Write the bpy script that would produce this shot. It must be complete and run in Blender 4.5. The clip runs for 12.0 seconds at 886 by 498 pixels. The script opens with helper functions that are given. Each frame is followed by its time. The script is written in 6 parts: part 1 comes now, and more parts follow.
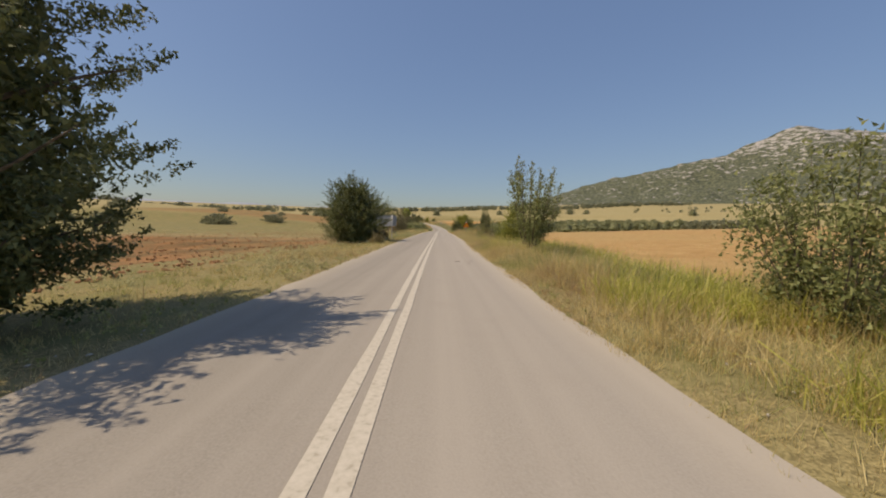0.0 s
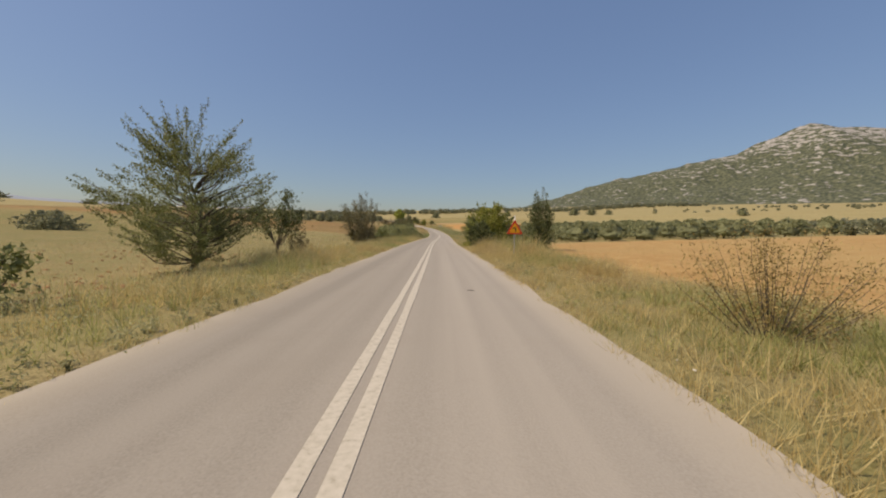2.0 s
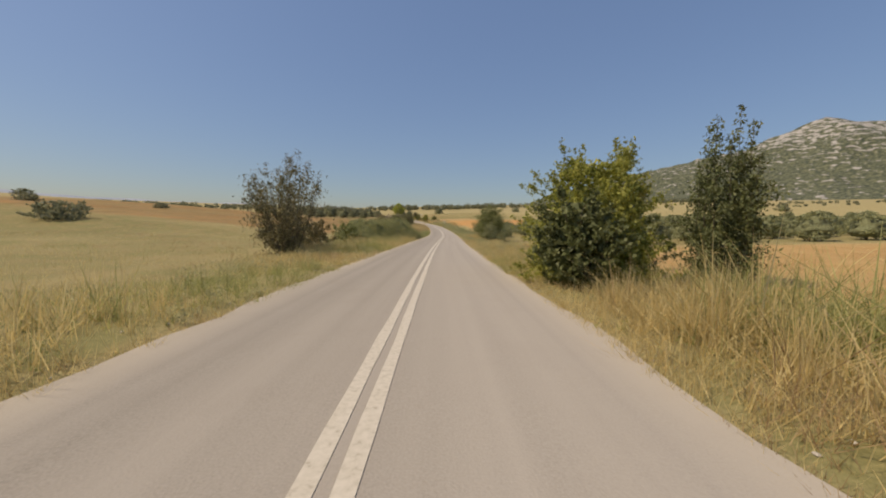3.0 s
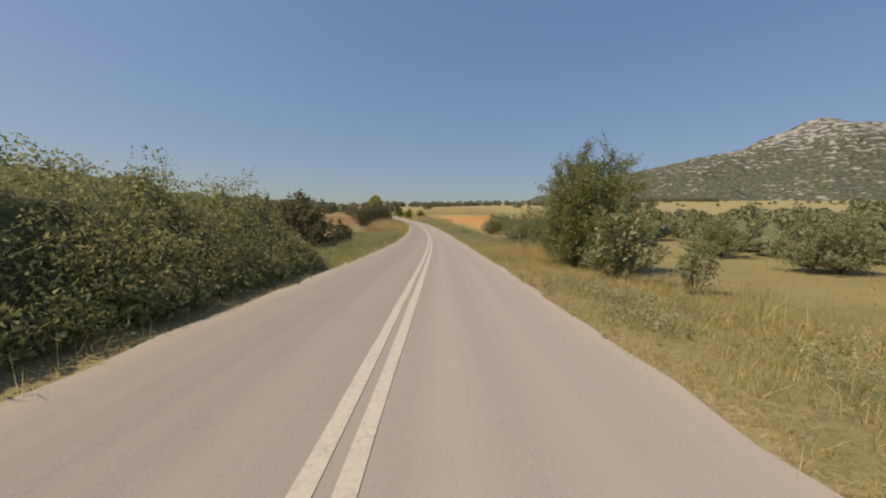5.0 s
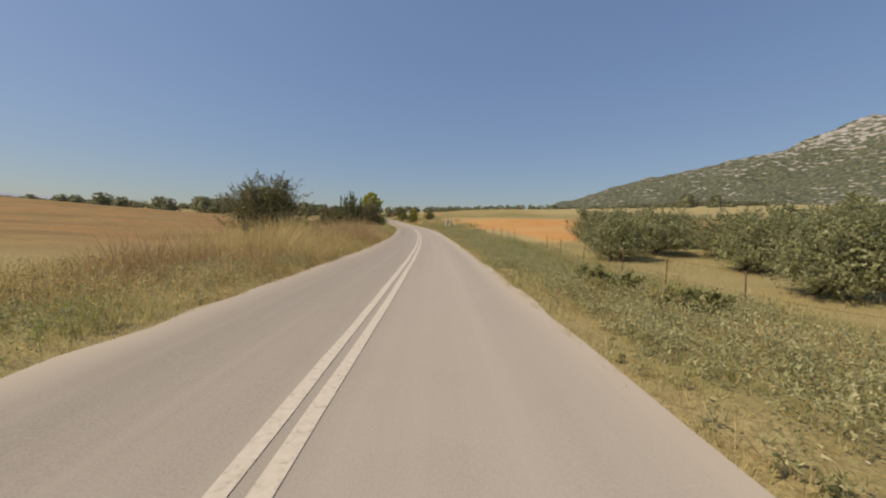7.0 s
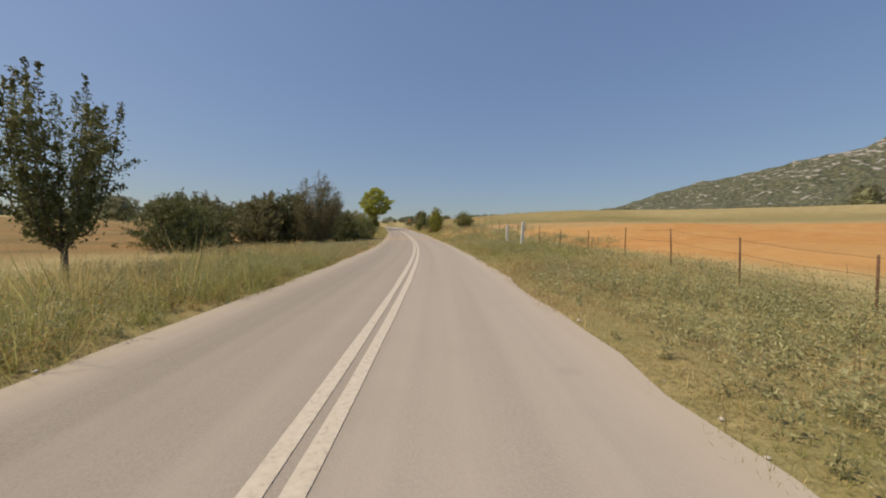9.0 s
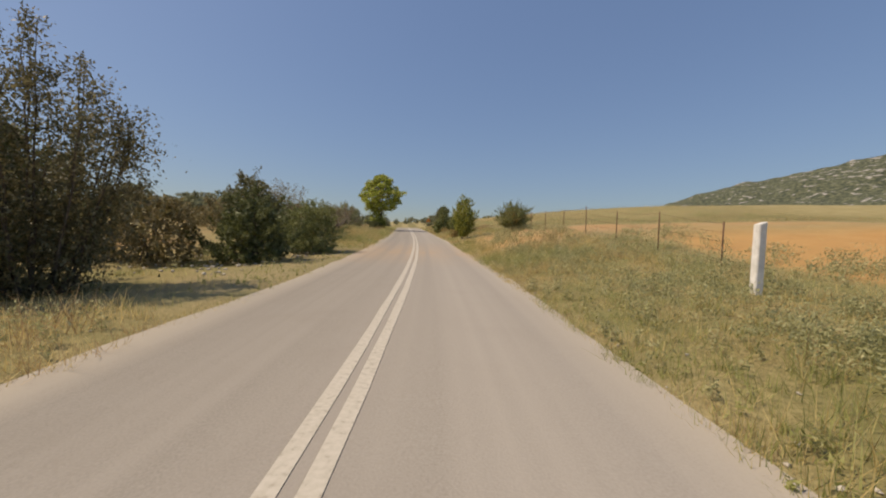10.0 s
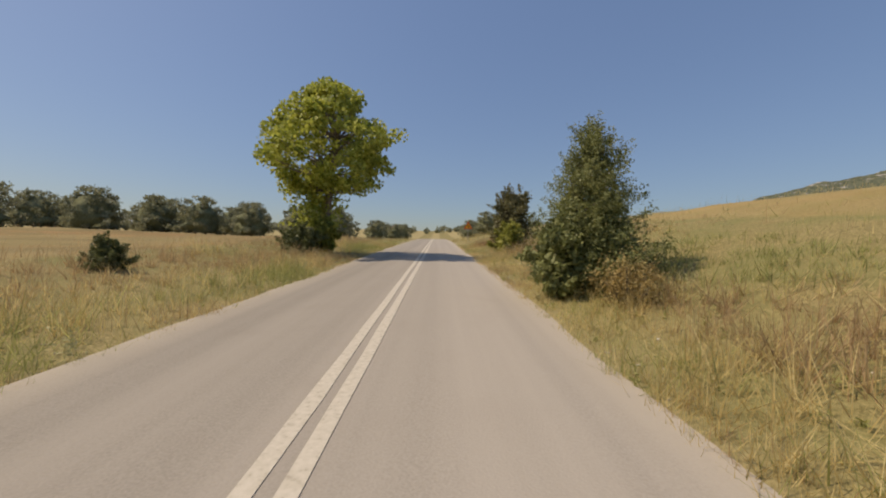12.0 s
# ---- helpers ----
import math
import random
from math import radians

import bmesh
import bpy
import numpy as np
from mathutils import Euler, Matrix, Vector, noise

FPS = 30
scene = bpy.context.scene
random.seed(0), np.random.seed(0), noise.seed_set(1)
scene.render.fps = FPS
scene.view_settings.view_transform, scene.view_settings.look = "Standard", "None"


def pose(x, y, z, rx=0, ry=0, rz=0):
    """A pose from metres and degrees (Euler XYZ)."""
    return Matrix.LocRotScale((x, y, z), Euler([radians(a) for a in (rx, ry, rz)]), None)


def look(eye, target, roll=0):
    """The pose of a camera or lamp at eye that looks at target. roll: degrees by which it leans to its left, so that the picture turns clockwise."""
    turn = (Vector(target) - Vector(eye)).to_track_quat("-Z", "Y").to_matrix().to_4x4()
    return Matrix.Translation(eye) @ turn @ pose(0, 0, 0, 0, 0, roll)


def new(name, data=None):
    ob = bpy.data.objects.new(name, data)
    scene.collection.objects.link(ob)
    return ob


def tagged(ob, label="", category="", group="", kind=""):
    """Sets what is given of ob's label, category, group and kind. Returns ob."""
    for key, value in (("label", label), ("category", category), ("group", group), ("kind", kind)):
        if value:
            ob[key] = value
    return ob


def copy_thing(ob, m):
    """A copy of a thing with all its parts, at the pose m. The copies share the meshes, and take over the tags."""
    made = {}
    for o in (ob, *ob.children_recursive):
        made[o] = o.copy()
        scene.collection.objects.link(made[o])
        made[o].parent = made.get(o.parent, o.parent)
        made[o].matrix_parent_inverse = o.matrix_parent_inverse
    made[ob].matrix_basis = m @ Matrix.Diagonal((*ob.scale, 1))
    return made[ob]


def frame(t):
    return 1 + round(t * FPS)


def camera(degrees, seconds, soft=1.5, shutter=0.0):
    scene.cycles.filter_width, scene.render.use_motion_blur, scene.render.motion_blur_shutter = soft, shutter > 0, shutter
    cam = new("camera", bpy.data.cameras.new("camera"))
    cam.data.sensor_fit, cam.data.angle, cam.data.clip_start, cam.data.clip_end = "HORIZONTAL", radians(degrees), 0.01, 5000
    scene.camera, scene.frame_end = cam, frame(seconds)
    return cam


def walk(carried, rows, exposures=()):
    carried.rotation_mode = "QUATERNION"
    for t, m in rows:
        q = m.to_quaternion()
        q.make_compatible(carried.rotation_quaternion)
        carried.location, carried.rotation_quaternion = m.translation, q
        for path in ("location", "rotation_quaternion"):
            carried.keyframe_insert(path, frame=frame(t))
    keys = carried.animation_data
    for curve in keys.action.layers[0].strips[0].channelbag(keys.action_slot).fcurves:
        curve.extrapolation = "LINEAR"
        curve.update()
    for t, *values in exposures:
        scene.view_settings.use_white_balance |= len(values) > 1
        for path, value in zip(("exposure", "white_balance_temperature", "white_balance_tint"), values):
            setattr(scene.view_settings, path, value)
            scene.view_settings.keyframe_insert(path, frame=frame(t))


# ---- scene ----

cam = camera(100.0, 12.0, soft=2.0)
PATH = [
    (0.0, (0.555, -2.115, 1.164), (0.768, 7.859, 0.478), 1.23),
    (0.5, (0.652, 8.213, 1.057), (0.828, 18.191, 0.416), 1.40),
    (1.0, (0.792, 18.493, 1.031), (1.021, 28.467, 0.340), 0.61),
    (1.5, (0.976, 28.766, 1.021), (1.235, 38.742, 0.379), 1.00),
    (2.0, (1.156, 39.030, 0.983), (1.372, 49.010, 0.388), 0.90),
    (2.5, (1.242, 49.362, 0.907), (1.438, 59.338, 0.238), 1.19),
    (2.7, (1.260, 53.500, 0.870), (1.414, 63.475, 0.190), 0.82),
    (3.1, (1.306, 61.757, 0.778), (1.439, 71.733, 0.088), 1.09),
    (3.5, (1.357, 69.989, 0.669), (1.533, 79.961, -0.049), 1.09),
    (3.9, (1.459, 78.198, 0.549), (1.709, 88.168, -0.191), 1.09),
    (4.3, (1.626, 86.392, 0.416), (1.976, 96.357, -0.332), 1.07),
    (4.5, (1.733, 90.485, 0.357), (2.124, 100.452, -0.360), 1.36),
    (5.0, (2.039, 100.713, 0.219), (2.457, 110.679, -0.489), 1.45),
    (5.5, (2.385, 110.928, 0.073), (2.827, 120.887, -0.711), 1.10),
    (6.0, (2.758, 121.133, -0.020), (3.024, 131.105, -0.713), 0.36),
    (6.5, (2.997, 131.313, -0.039), (3.121, 141.292, -0.667), 0.68),
    (7.0, (3.099, 141.464, 0.027), (3.056, 151.450, -0.499), 1.36),
    (7.2, (3.081, 145.520, 0.074), (2.962, 155.509, -0.374), 1.38),
    (7.6, (2.852, 153.636, 0.144), (2.609, 163.620, -0.362), 1.09),
    (8.0, (2.516, 161.755, 0.229), (2.146, 171.742, -0.125), 1.09),
    (8.4, (2.053, 169.874, 0.411), (1.501, 179.852, 0.056), 1.09),
    (8.8, (1.441, 177.979, 0.640), (0.637, 187.944, 0.406), 0.55),
    (9.0, (1.038, 182.020, 0.762), (0.126, 191.974, 0.487), 1.00),
    (9.5, (-0.152, 192.057, 1.076), (-1.361, 201.982, 0.862), 1.53),
    (10.0, (-1.533, 201.948, 1.385), (-3.068, 211.826, 1.126), 1.68),
    (10.5, (-3.218, 211.590, 1.703), (-5.082, 221.413, 1.507), 0.93),
    (11.0, (-5.216, 221.084, 2.067), (-7.327, 230.858, 1.949), 0.53),
    (11.5, (-7.449, 230.635, 2.530), (-9.725, 240.373, 2.506), 1.52),
    (12.0, (-9.797, 240.215, 2.965), (-12.222, 249.916, 2.924), 1.32),
]
walk(cam, [(t, look(eye, target, roll)) for t, eye, target, roll in PATH],
     [(0, -0.07, 7100, 14.5), (12, -0.07, 7100, 14.5)])

# ---------------------------------------------------------------- light
SUN_FROM = Vector((-0.60, -0.15, 0.84)).normalized()
world = bpy.data.worlds.new("clear_sky")
scene.world = world
world.use_nodes = True
wn = world.node_tree
sky = wn.nodes.new("ShaderNodeTexSky")
sky.sky_type, sky.sun_disc = "NISHITA", False
sky.sun_elevation = math.asin(SUN_FROM.z)
sky.sun_rotation = math.atan2(SUN_FROM.x, SUN_FROM.y)
sky.air_density, sky.dust_density, sky.ozone_density, sky.altitude = 0.95, 1.0, 3.6, 100
# dry summer haze evens the sky's brightness from the zenith to the horizon, its hue stays
sky_grey = wn.nodes.new("ShaderNodeRGBToBW")
sky_even = wn.nodes.new("ShaderNodeMath")
sky_even.operation = "POWER"
sky_even.inputs[1].default_value = -0.45
sky_mild = wn.nodes.new("ShaderNodeVectorMath")
sky_mild.operation = "SCALE"
wn.links.new(sky.outputs[0], sky_grey.inputs[0])
wn.links.new(sky_grey.outputs[0], sky_even.inputs[0])
wn.links.new(sky.outputs[0], sky_mild.inputs[0])
wn.links.new(sky_even.outputs[0], sky_mild.inputs["Scale"])
wn.links.new(sky_mild.outputs[0], wn.nodes["Background"].inputs[0])
wn.nodes["Background"].inputs[1].default_value = 0.178
sun = new("sun", bpy.data.lights.new("sun", "SUN"))
sun.data.energy, sun.data.angle, sun.data.color = 4.15, radians(0.5), (1.0, 0.885, 0.71)
sun.matrix_world = look(SUN_FROM * 50, (0, 0, 0))

# ---------------------------------------------------------------- plan of the land
# the road's line: heading in degrees and height, by the metres along it
STEP = 12.0
HEADING = [-0.94, -0.6, -0.27, -0.76, -1.13, -0.92, -0.45, -0.29, -0.83, -1.53, -1.84, -1.95, -0.92, 0.37, 1.42, 2.33, 3.75,
           5.45, 7.77, 10.47, 12.47, 13.86, 14.7, 14.8, 15, 15, 15, 15, 15, 15, 15, 15, 15, 15, 15, 15]
LEVEL = [0.04, -0.05, -0.23, -0.27, -0.28, -0.32, -0.41, -0.55, -0.72, -0.91, -1.07, -1.24, -1.34, -1.34, -1.2, -1.11, -0.84,
         -0.48, -0.1, 0.27, 0.69, 1.26, 1.79, 2.35, 2.9, 3.4, 3.85, 4.25, 4.6, 4.9, 5.15, 5.4, 5.65, 5.9, 6.15, 6.4]
HALF = 2.68
along = np.arange(-20.0, 401.0, 1.0)
knots = -20.0 + STEP * np.arange(len(HEADING))
turn = np.radians(np.interp(along, knots, HEADING))
half_turn = (turn[1:] + turn[:-1]) / 2
road_x = np.concatenate([[0], np.cumsum(-np.sin(half_turn))])
road_y = np.concatenate([[0], np.cumsum(np.cos(half_turn))])
road_x -= np.interp(0, along, road_x)
road_y -= np.interp(0, along, road_y)
road_z = np.interp(along, knots, LEVEL)
road_z = np.convolve(np.pad(road_z, 6, mode="edge"), np.ones(13) / 13, "valid")
# carried on straight behind the start and beyond the end
far = np.array([30, 80, 160, 320, 640, 1300, 2600])
x_all = np.concatenate([[0.0, 0.0], road_x, road_x[-1] - np.sin(turn[-1]) * far])
y_all = np.concatenate([[-3000, -120], road_y, road_y[-1] + np.cos(turn[-1]) * far])
z_all = np.concatenate([[0.6, 0.3], road_z, [7.4, 10, 15, 24, 36, 50, 60]])

# cross-sections: height over the road at these distances from its middle, by the metres ahead
OUT = [0, 2.6, 3.3, 4.6, 8, 14, 30, 70, 150, 300, 450, 1000, 3000]
AT_LEFT = [-50, 75, 95, 120, 165, 210, 228, 258, 300, 500]
LEFT = [
    [-.08, -.08, -.03, -.2, -.35, -.4, -.5, -.5, 1, 6, 11, 14, 20],
    [-.08, -.08, -.03, -.15, -.3, -.4, -.3, 0, 2, 6, 11, 14, 20],
    [-.08, -.08, -.03, -.1, 0, .1, .2, .8, 2, 7, 11, 14, 20],
    [-.08, -.08, -.03, -.2, -.3, .1, 1.5, 4.6, 8.5, 12, 14, 14, 20],
    [-.08, -.08, -.03, -.1, -.1, .5, 2, 5.4, 9.8, 12, 14, 14, 20],
    [-.08, -.08, -.03, -.1, -.2, .2, 1.2, 3.2, 5.6, 9, 11, 14, 20],
    [-.08, -.08, -.03, 0, .4, .55, .9, 1.5, 2.6, 4.5, 7, 14, 20],
    [-.08, -.08, -.03, .05, .5, .7, 1.0, 1.6, 2.6, 4.5, 7, 14, 20],
    [-.08, -.08, -.03, -.15, -.3, -.2, 0, .8, 2, 4, 7, 14, 20],
    [-.08, -.08, -.03, -.15, -.3, -.2, 0, .8, 2, 4, 7, 14, 20]]
AT_RIGHT = [-50, 80, 100, 160, 178, 210, 224, 236, 252, 275, 320, 500]
RIGHT = [
    [-.08, -.08, -.03, -.25, -.4, -.2, .6, 2.3, 6.2, 17, 27, 42, 50],
    [-.08, -.08, -.03, -.25, -.4, -.2, .6, 2.3, 6.2, 17, 27, 42, 50],
    [-.08, -.08, -.03, -.2, -.5, -.5, .1, 1.7, 5, 14, 23, 40, 50],
    [-.08, -.08, -.03, -.25, -.5, -.4, .3, 1.7, 4.6, 12, 21, 38, 50],
    [-.08, -.08, -.03, -.2, -.2, .3, .95, 1.7, 4, 11, 20, 38, 50],
    [-.08, -.08, -.02, .1, .38, .85, 1.3, 2, 4, 10, 19, 38, 50],
    [-.08, -.08, .02, .25, 1.1, 1.7, 2.2, 3, 5, 11, 20, 38, 50],
    [-.08, -.08, .02, .25, 1.0, 1.6, 2.2, 3.2, 5.5, 12, 21, 38, 50],
    [-.08, -.08, .02, .3, 1.4, 2.8, 3.9, 5.2, 7.5, 13, 21, 38, 50],
    [-.08, -.08, .02, .25, 1.2, 2.3, 3.4, 4.8, 7, 12, 21, 38, 50],
    [-.08, -.08, -.02, .1, .4, 1, 1.6, 2.8, 5, 11, 20, 36, 50],
    [-.08, -.08, -.02, .1, .3, .6, 1.2, 2.5, 5, 10, 18, 36, 50]]


def side(table, stations, y, off):
    """Height over the road from one side's cross-sections."""
    rows = np.stack([np.interp(off, OUT, row) for row in table])
    at = np.clip(y, stations[0], stations[-1])
    k = np.clip(np.searchsorted(stations, at, side="right") - 1, 0, len(stations) - 2)
    st = np.asarray(stations, float)
    w = (at - st[k]) / (st[k + 1] - st[k])
    w = w * w * (3 - 2 * w)
    n = np.arange(rows.shape[1])
    return rows[k, n] * (1 - w) + rows[k + 1, n] * w


def ground_z(x, y):
    """Height of the land, without its fine relief."""
    x, y = np.atleast_1d(np.asarray(x, float)), np.atleast_1d(np.asarray(y, float))
    d = x - np.interp(y, y_all, x_all)
    z = np.where(d < 0, side(LEFT, AT_LEFT, y, -d), side(RIGHT, AT_RIGHT, y, d))
    return z + np.interp(y, y_all, z_all)


def lattice(ix, iy, seed):
    h = (ix.astype(np.int64) * 374761393 + iy.astype(np.int64) * 668265263 + seed * 974711) & 0x7FFFFFFF
    h = ((h ^ (h >> 13)) * 1274126177) & 0x7FFFFFFF
    return ((h ^ (h >> 16)) & 0xFFFF) / 65535.0


def patchy(x, y, size, seed=0):
    """Smooth noise from 0 to 1 over the plan, with lumps of that size."""
    u, v = np.asarray(x, float) / size, np.asarray(y, float) / size
    iu, iv = np.floor(u), np.floor(v)
    fu, fv = u - iu, v - iv
    fu, fv = fu * fu * (3 - 2 * fu), fv * fv * (3 - 2 * fv)
    a, b = lattice(iu, iv, seed), lattice(iu + 1, iv, seed)
    c, d = lattice(iu, iv + 1, seed), lattice(iu + 1, iv + 1, seed)
    return (a * (1 - fu) + b * fu) * (1 - fv) + (c * (1 - fu) + d * fu) * fv


def band(v, lo, hi, soft):
    """1 between lo and hi, fading to 0 over soft outside."""
    v = np.asarray(v, float)
    return np.clip(np.minimum((v - lo) / soft, (hi - v) / soft) + 0.5, 0, 1)


def side_of(x, y):
    return np.asarray(x, float) - np.interp(y, y_all, x_all)


def zones(x, y):
    """How far the land is red ploughed, orange tilled, green and bare there."""
    d = side_of(x, y)
    wob = (patchy(x, y, 6, 3) - 0.5) * 3
    red = band(d + wob, -34, -6.4, 1.6) * band(y + wob, -400, 80, 8) * (1 - 0.75 * np.clip((y - 28) / 14, 0, 1))
    orange = band(d + wob, 8.5, 95, 2.0) * band(y + wob, -400, 97, 6) * 0.6
    orange = np.maximum(orange, band(d + wob, 10.5, 62, 1.5) * band(y + 0.4 * wob, 173, 219.5, 2))
    tilled = band(d + wob, -95, -11.5, 3) * band(y + wob, 114, 222, 6)
    orange = np.maximum(orange, (0.1 + 0.2 * patchy(x, y, 23, 15)) * tilled)
    red = np.maximum(red, (0.9 + 0.15 * np.clip((y - 170) / 15, 0, 1)) * tilled)
    bank = band(d + 0.5 * wob, 3.9, 22, 1.0) * band(y + wob, 220, 231, 4)
    orange = np.maximum(orange, bank * (0.75 + 0.35 * patchy(x, y, 1.6, 5)))
    orange = np.maximum(orange, 0.85 * band(d + wob, 4.5, 14, 1.5) * band(y, 238, 272, 5) * patchy(x, y, 2.2, 6))
    green = band(d, -9.5, -2.4, 1.0) * 0.9 + band(d, 2.4, 9.5, 1.0) * 0.9
    green = green + band(d, -400, -34, 8) * band(y, -300, 112, 8) * 0.85
    green = green + 0.6 * band(d, 8, 75, 3) * band(y, 99, 171, 4)
    green = green + 0.75 * band(d, -100, -10, 4) * band(y, 42, 112, 8)
    green = green + 0.25 * band(d, -70, -8, 3) * band(y, 222, 330, 6) + 0.5 * band(d, 5, 40, 3) * band(y, 238, 330, 8) + 0.6 * band(d, 8, 80, 3) * band(y, 221, 242, 4) + 0.5 * band(d, 4, 9, 2) * band(y, 206, 221, 4)
    green = green + 0.2 * tilled * (0.5 + patchy(x, y, 11, 16))
    red = np.maximum(red, 0.75 * (band(d, -60, -7.5, 3) + 0.3 * band(d, 4, 20, 2)) * band(y, 224, 320, 6) * (0.4 + 0.9 * patchy(x, y, 4.4, 8)))
    green = green * (0.65 + 0.7 * patchy(x, y, 3.1, 7)) * (1 - 0.9 * np.clip(bank, 0, 1))
    bare = band(np.abs(d), 2.4, 2.9, 0.3) * (0.02 + 0.3 * patchy(x, y, 1.3, 9))
    bare = np.maximum(bare, band(d, 3.0, 5.2, 0.8) * band(y, 92, 103, 3) * 0.2)
    bare = np.maximum(bare, 0.6 * np.clip(bank, 0, 1) * patchy(x, y, 1.1, 10))
    bare = np.maximum(bare, band(d, -6, -2.8, 0.8) * band(y, 207, 221, 3) * 0.32)
    return np.stack([red, orange, np.clip(green, 0, 1), np.clip(bare, 0, 1)], -1)


def land_z(x, y):
    """Height of the land with its fine relief."""
    x, y = np.atleast_1d(np.asarray(x, float)), np.atleast_1d(np.asarray(y, float))
    d = np.abs(side_of(x, y))
    grow = np.clip((d - 3.0) / 3, 0, 1)
    z = ground_z(x, y) + grow * ((patchy(x, y, 2.3, 11) - 0.5) * 0.16 + (patchy(x, y, 9, 12) - 0.5) * 0.3)
    z = z + np.clip((d - 60) / 200, 0, 1) * (patchy(x, y, 90, 13) - 0.5) * 3
    red = zones(x, y)[:, 0]
    return z + red * (patchy(x, y, 0.7, 14) - 0.5) * 0.16


def spot(d, y):
    """The place on the land, d metres to the right of the road's middle and y ahead."""
    x = float(np.interp(y, y_all, x_all)) + d
    return Vector((x, y, float(land_z(x, y)[0])))


# ---------------------------------------------------------------- materials
def node(tree, kind, **values):
    n = tree.nodes.new(kind)
    for key, value in values.items():
        n.inputs[key.replace("_", " ")].default_value = value
    return n


def base_material(name, rough=0.85, spec=0.3):
    m = bpy.data.materials.new(name)
    m.use_nodes = True
    b = m.node_tree.nodes["Principled BSDF"]
    b.inputs["Roughness"].default_value = rough
    b.inputs["Specular IOR Level"].default_value = spec
    return m, m.node_tree, b


def noise_node(tree, scale, detail=4, vector=None, distort=0.0):
    n = node(tree, "ShaderNodeTexNoise", Scale=scale, Detail=detail, Distortion=distort)
    if vector is not None:
        tree.links.new(vector, n.inputs["Vector"])
    return n.outputs["Fac"]


def ramp(tree, fac, stops):
    r = tree.nodes.new("ShaderNodeValToRGB")
    e = r.color_ramp.elements
    while len(e) < len(stops):
        e.new(0.5)
    for k, (at, c) in enumerate(stops):
        e[k].position, e[k].color = at, (*c, 1) if len(c) == 3 else c
    tree.links.new(fac, r.inputs[0])
    return r.outputs[0]


def blend(tree, fac, a, b, kind="MIX"):
    n = tree.nodes.new("ShaderNodeMix")
    n.data_type, n.blend_type = "RGBA", kind
    for value, k in ((fac, 0), (a, 6), (b, 7)):
        if isinstance(value, (int, float)):
            n.inputs[k].default_value = value
        elif isinstance(value, tuple):
            n.inputs[k].default_value = (*value, 1)
        else:
            tree.links.new(value, n.inputs[k])
    return n.outputs[2]


def sums(tree, op, a, b):
    n = tree.nodes.new("ShaderNodeMath")
    n.operation = op
    n.use_clamp = True
    for k, value in enumerate((a, b)):
        if isinstance(value, (int, float)):
            n.inputs[k].default_value = value
        else:
            tree.links.new(value, n.inputs[k])
    return n.outputs[0]


def relief(tree, shader, height, distance, strength=1.0):
    b = node(tree, "ShaderNodeBump", Strength=strength, Distance=distance)
    tree.links.new(height, b.inputs["Height"])
    tree.links.new(b.outputs[0], shader.inputs["Normal"])


def place_of(tree):
    return tree.nodes.new("ShaderNodeNewGeometry").outputs["Position"]


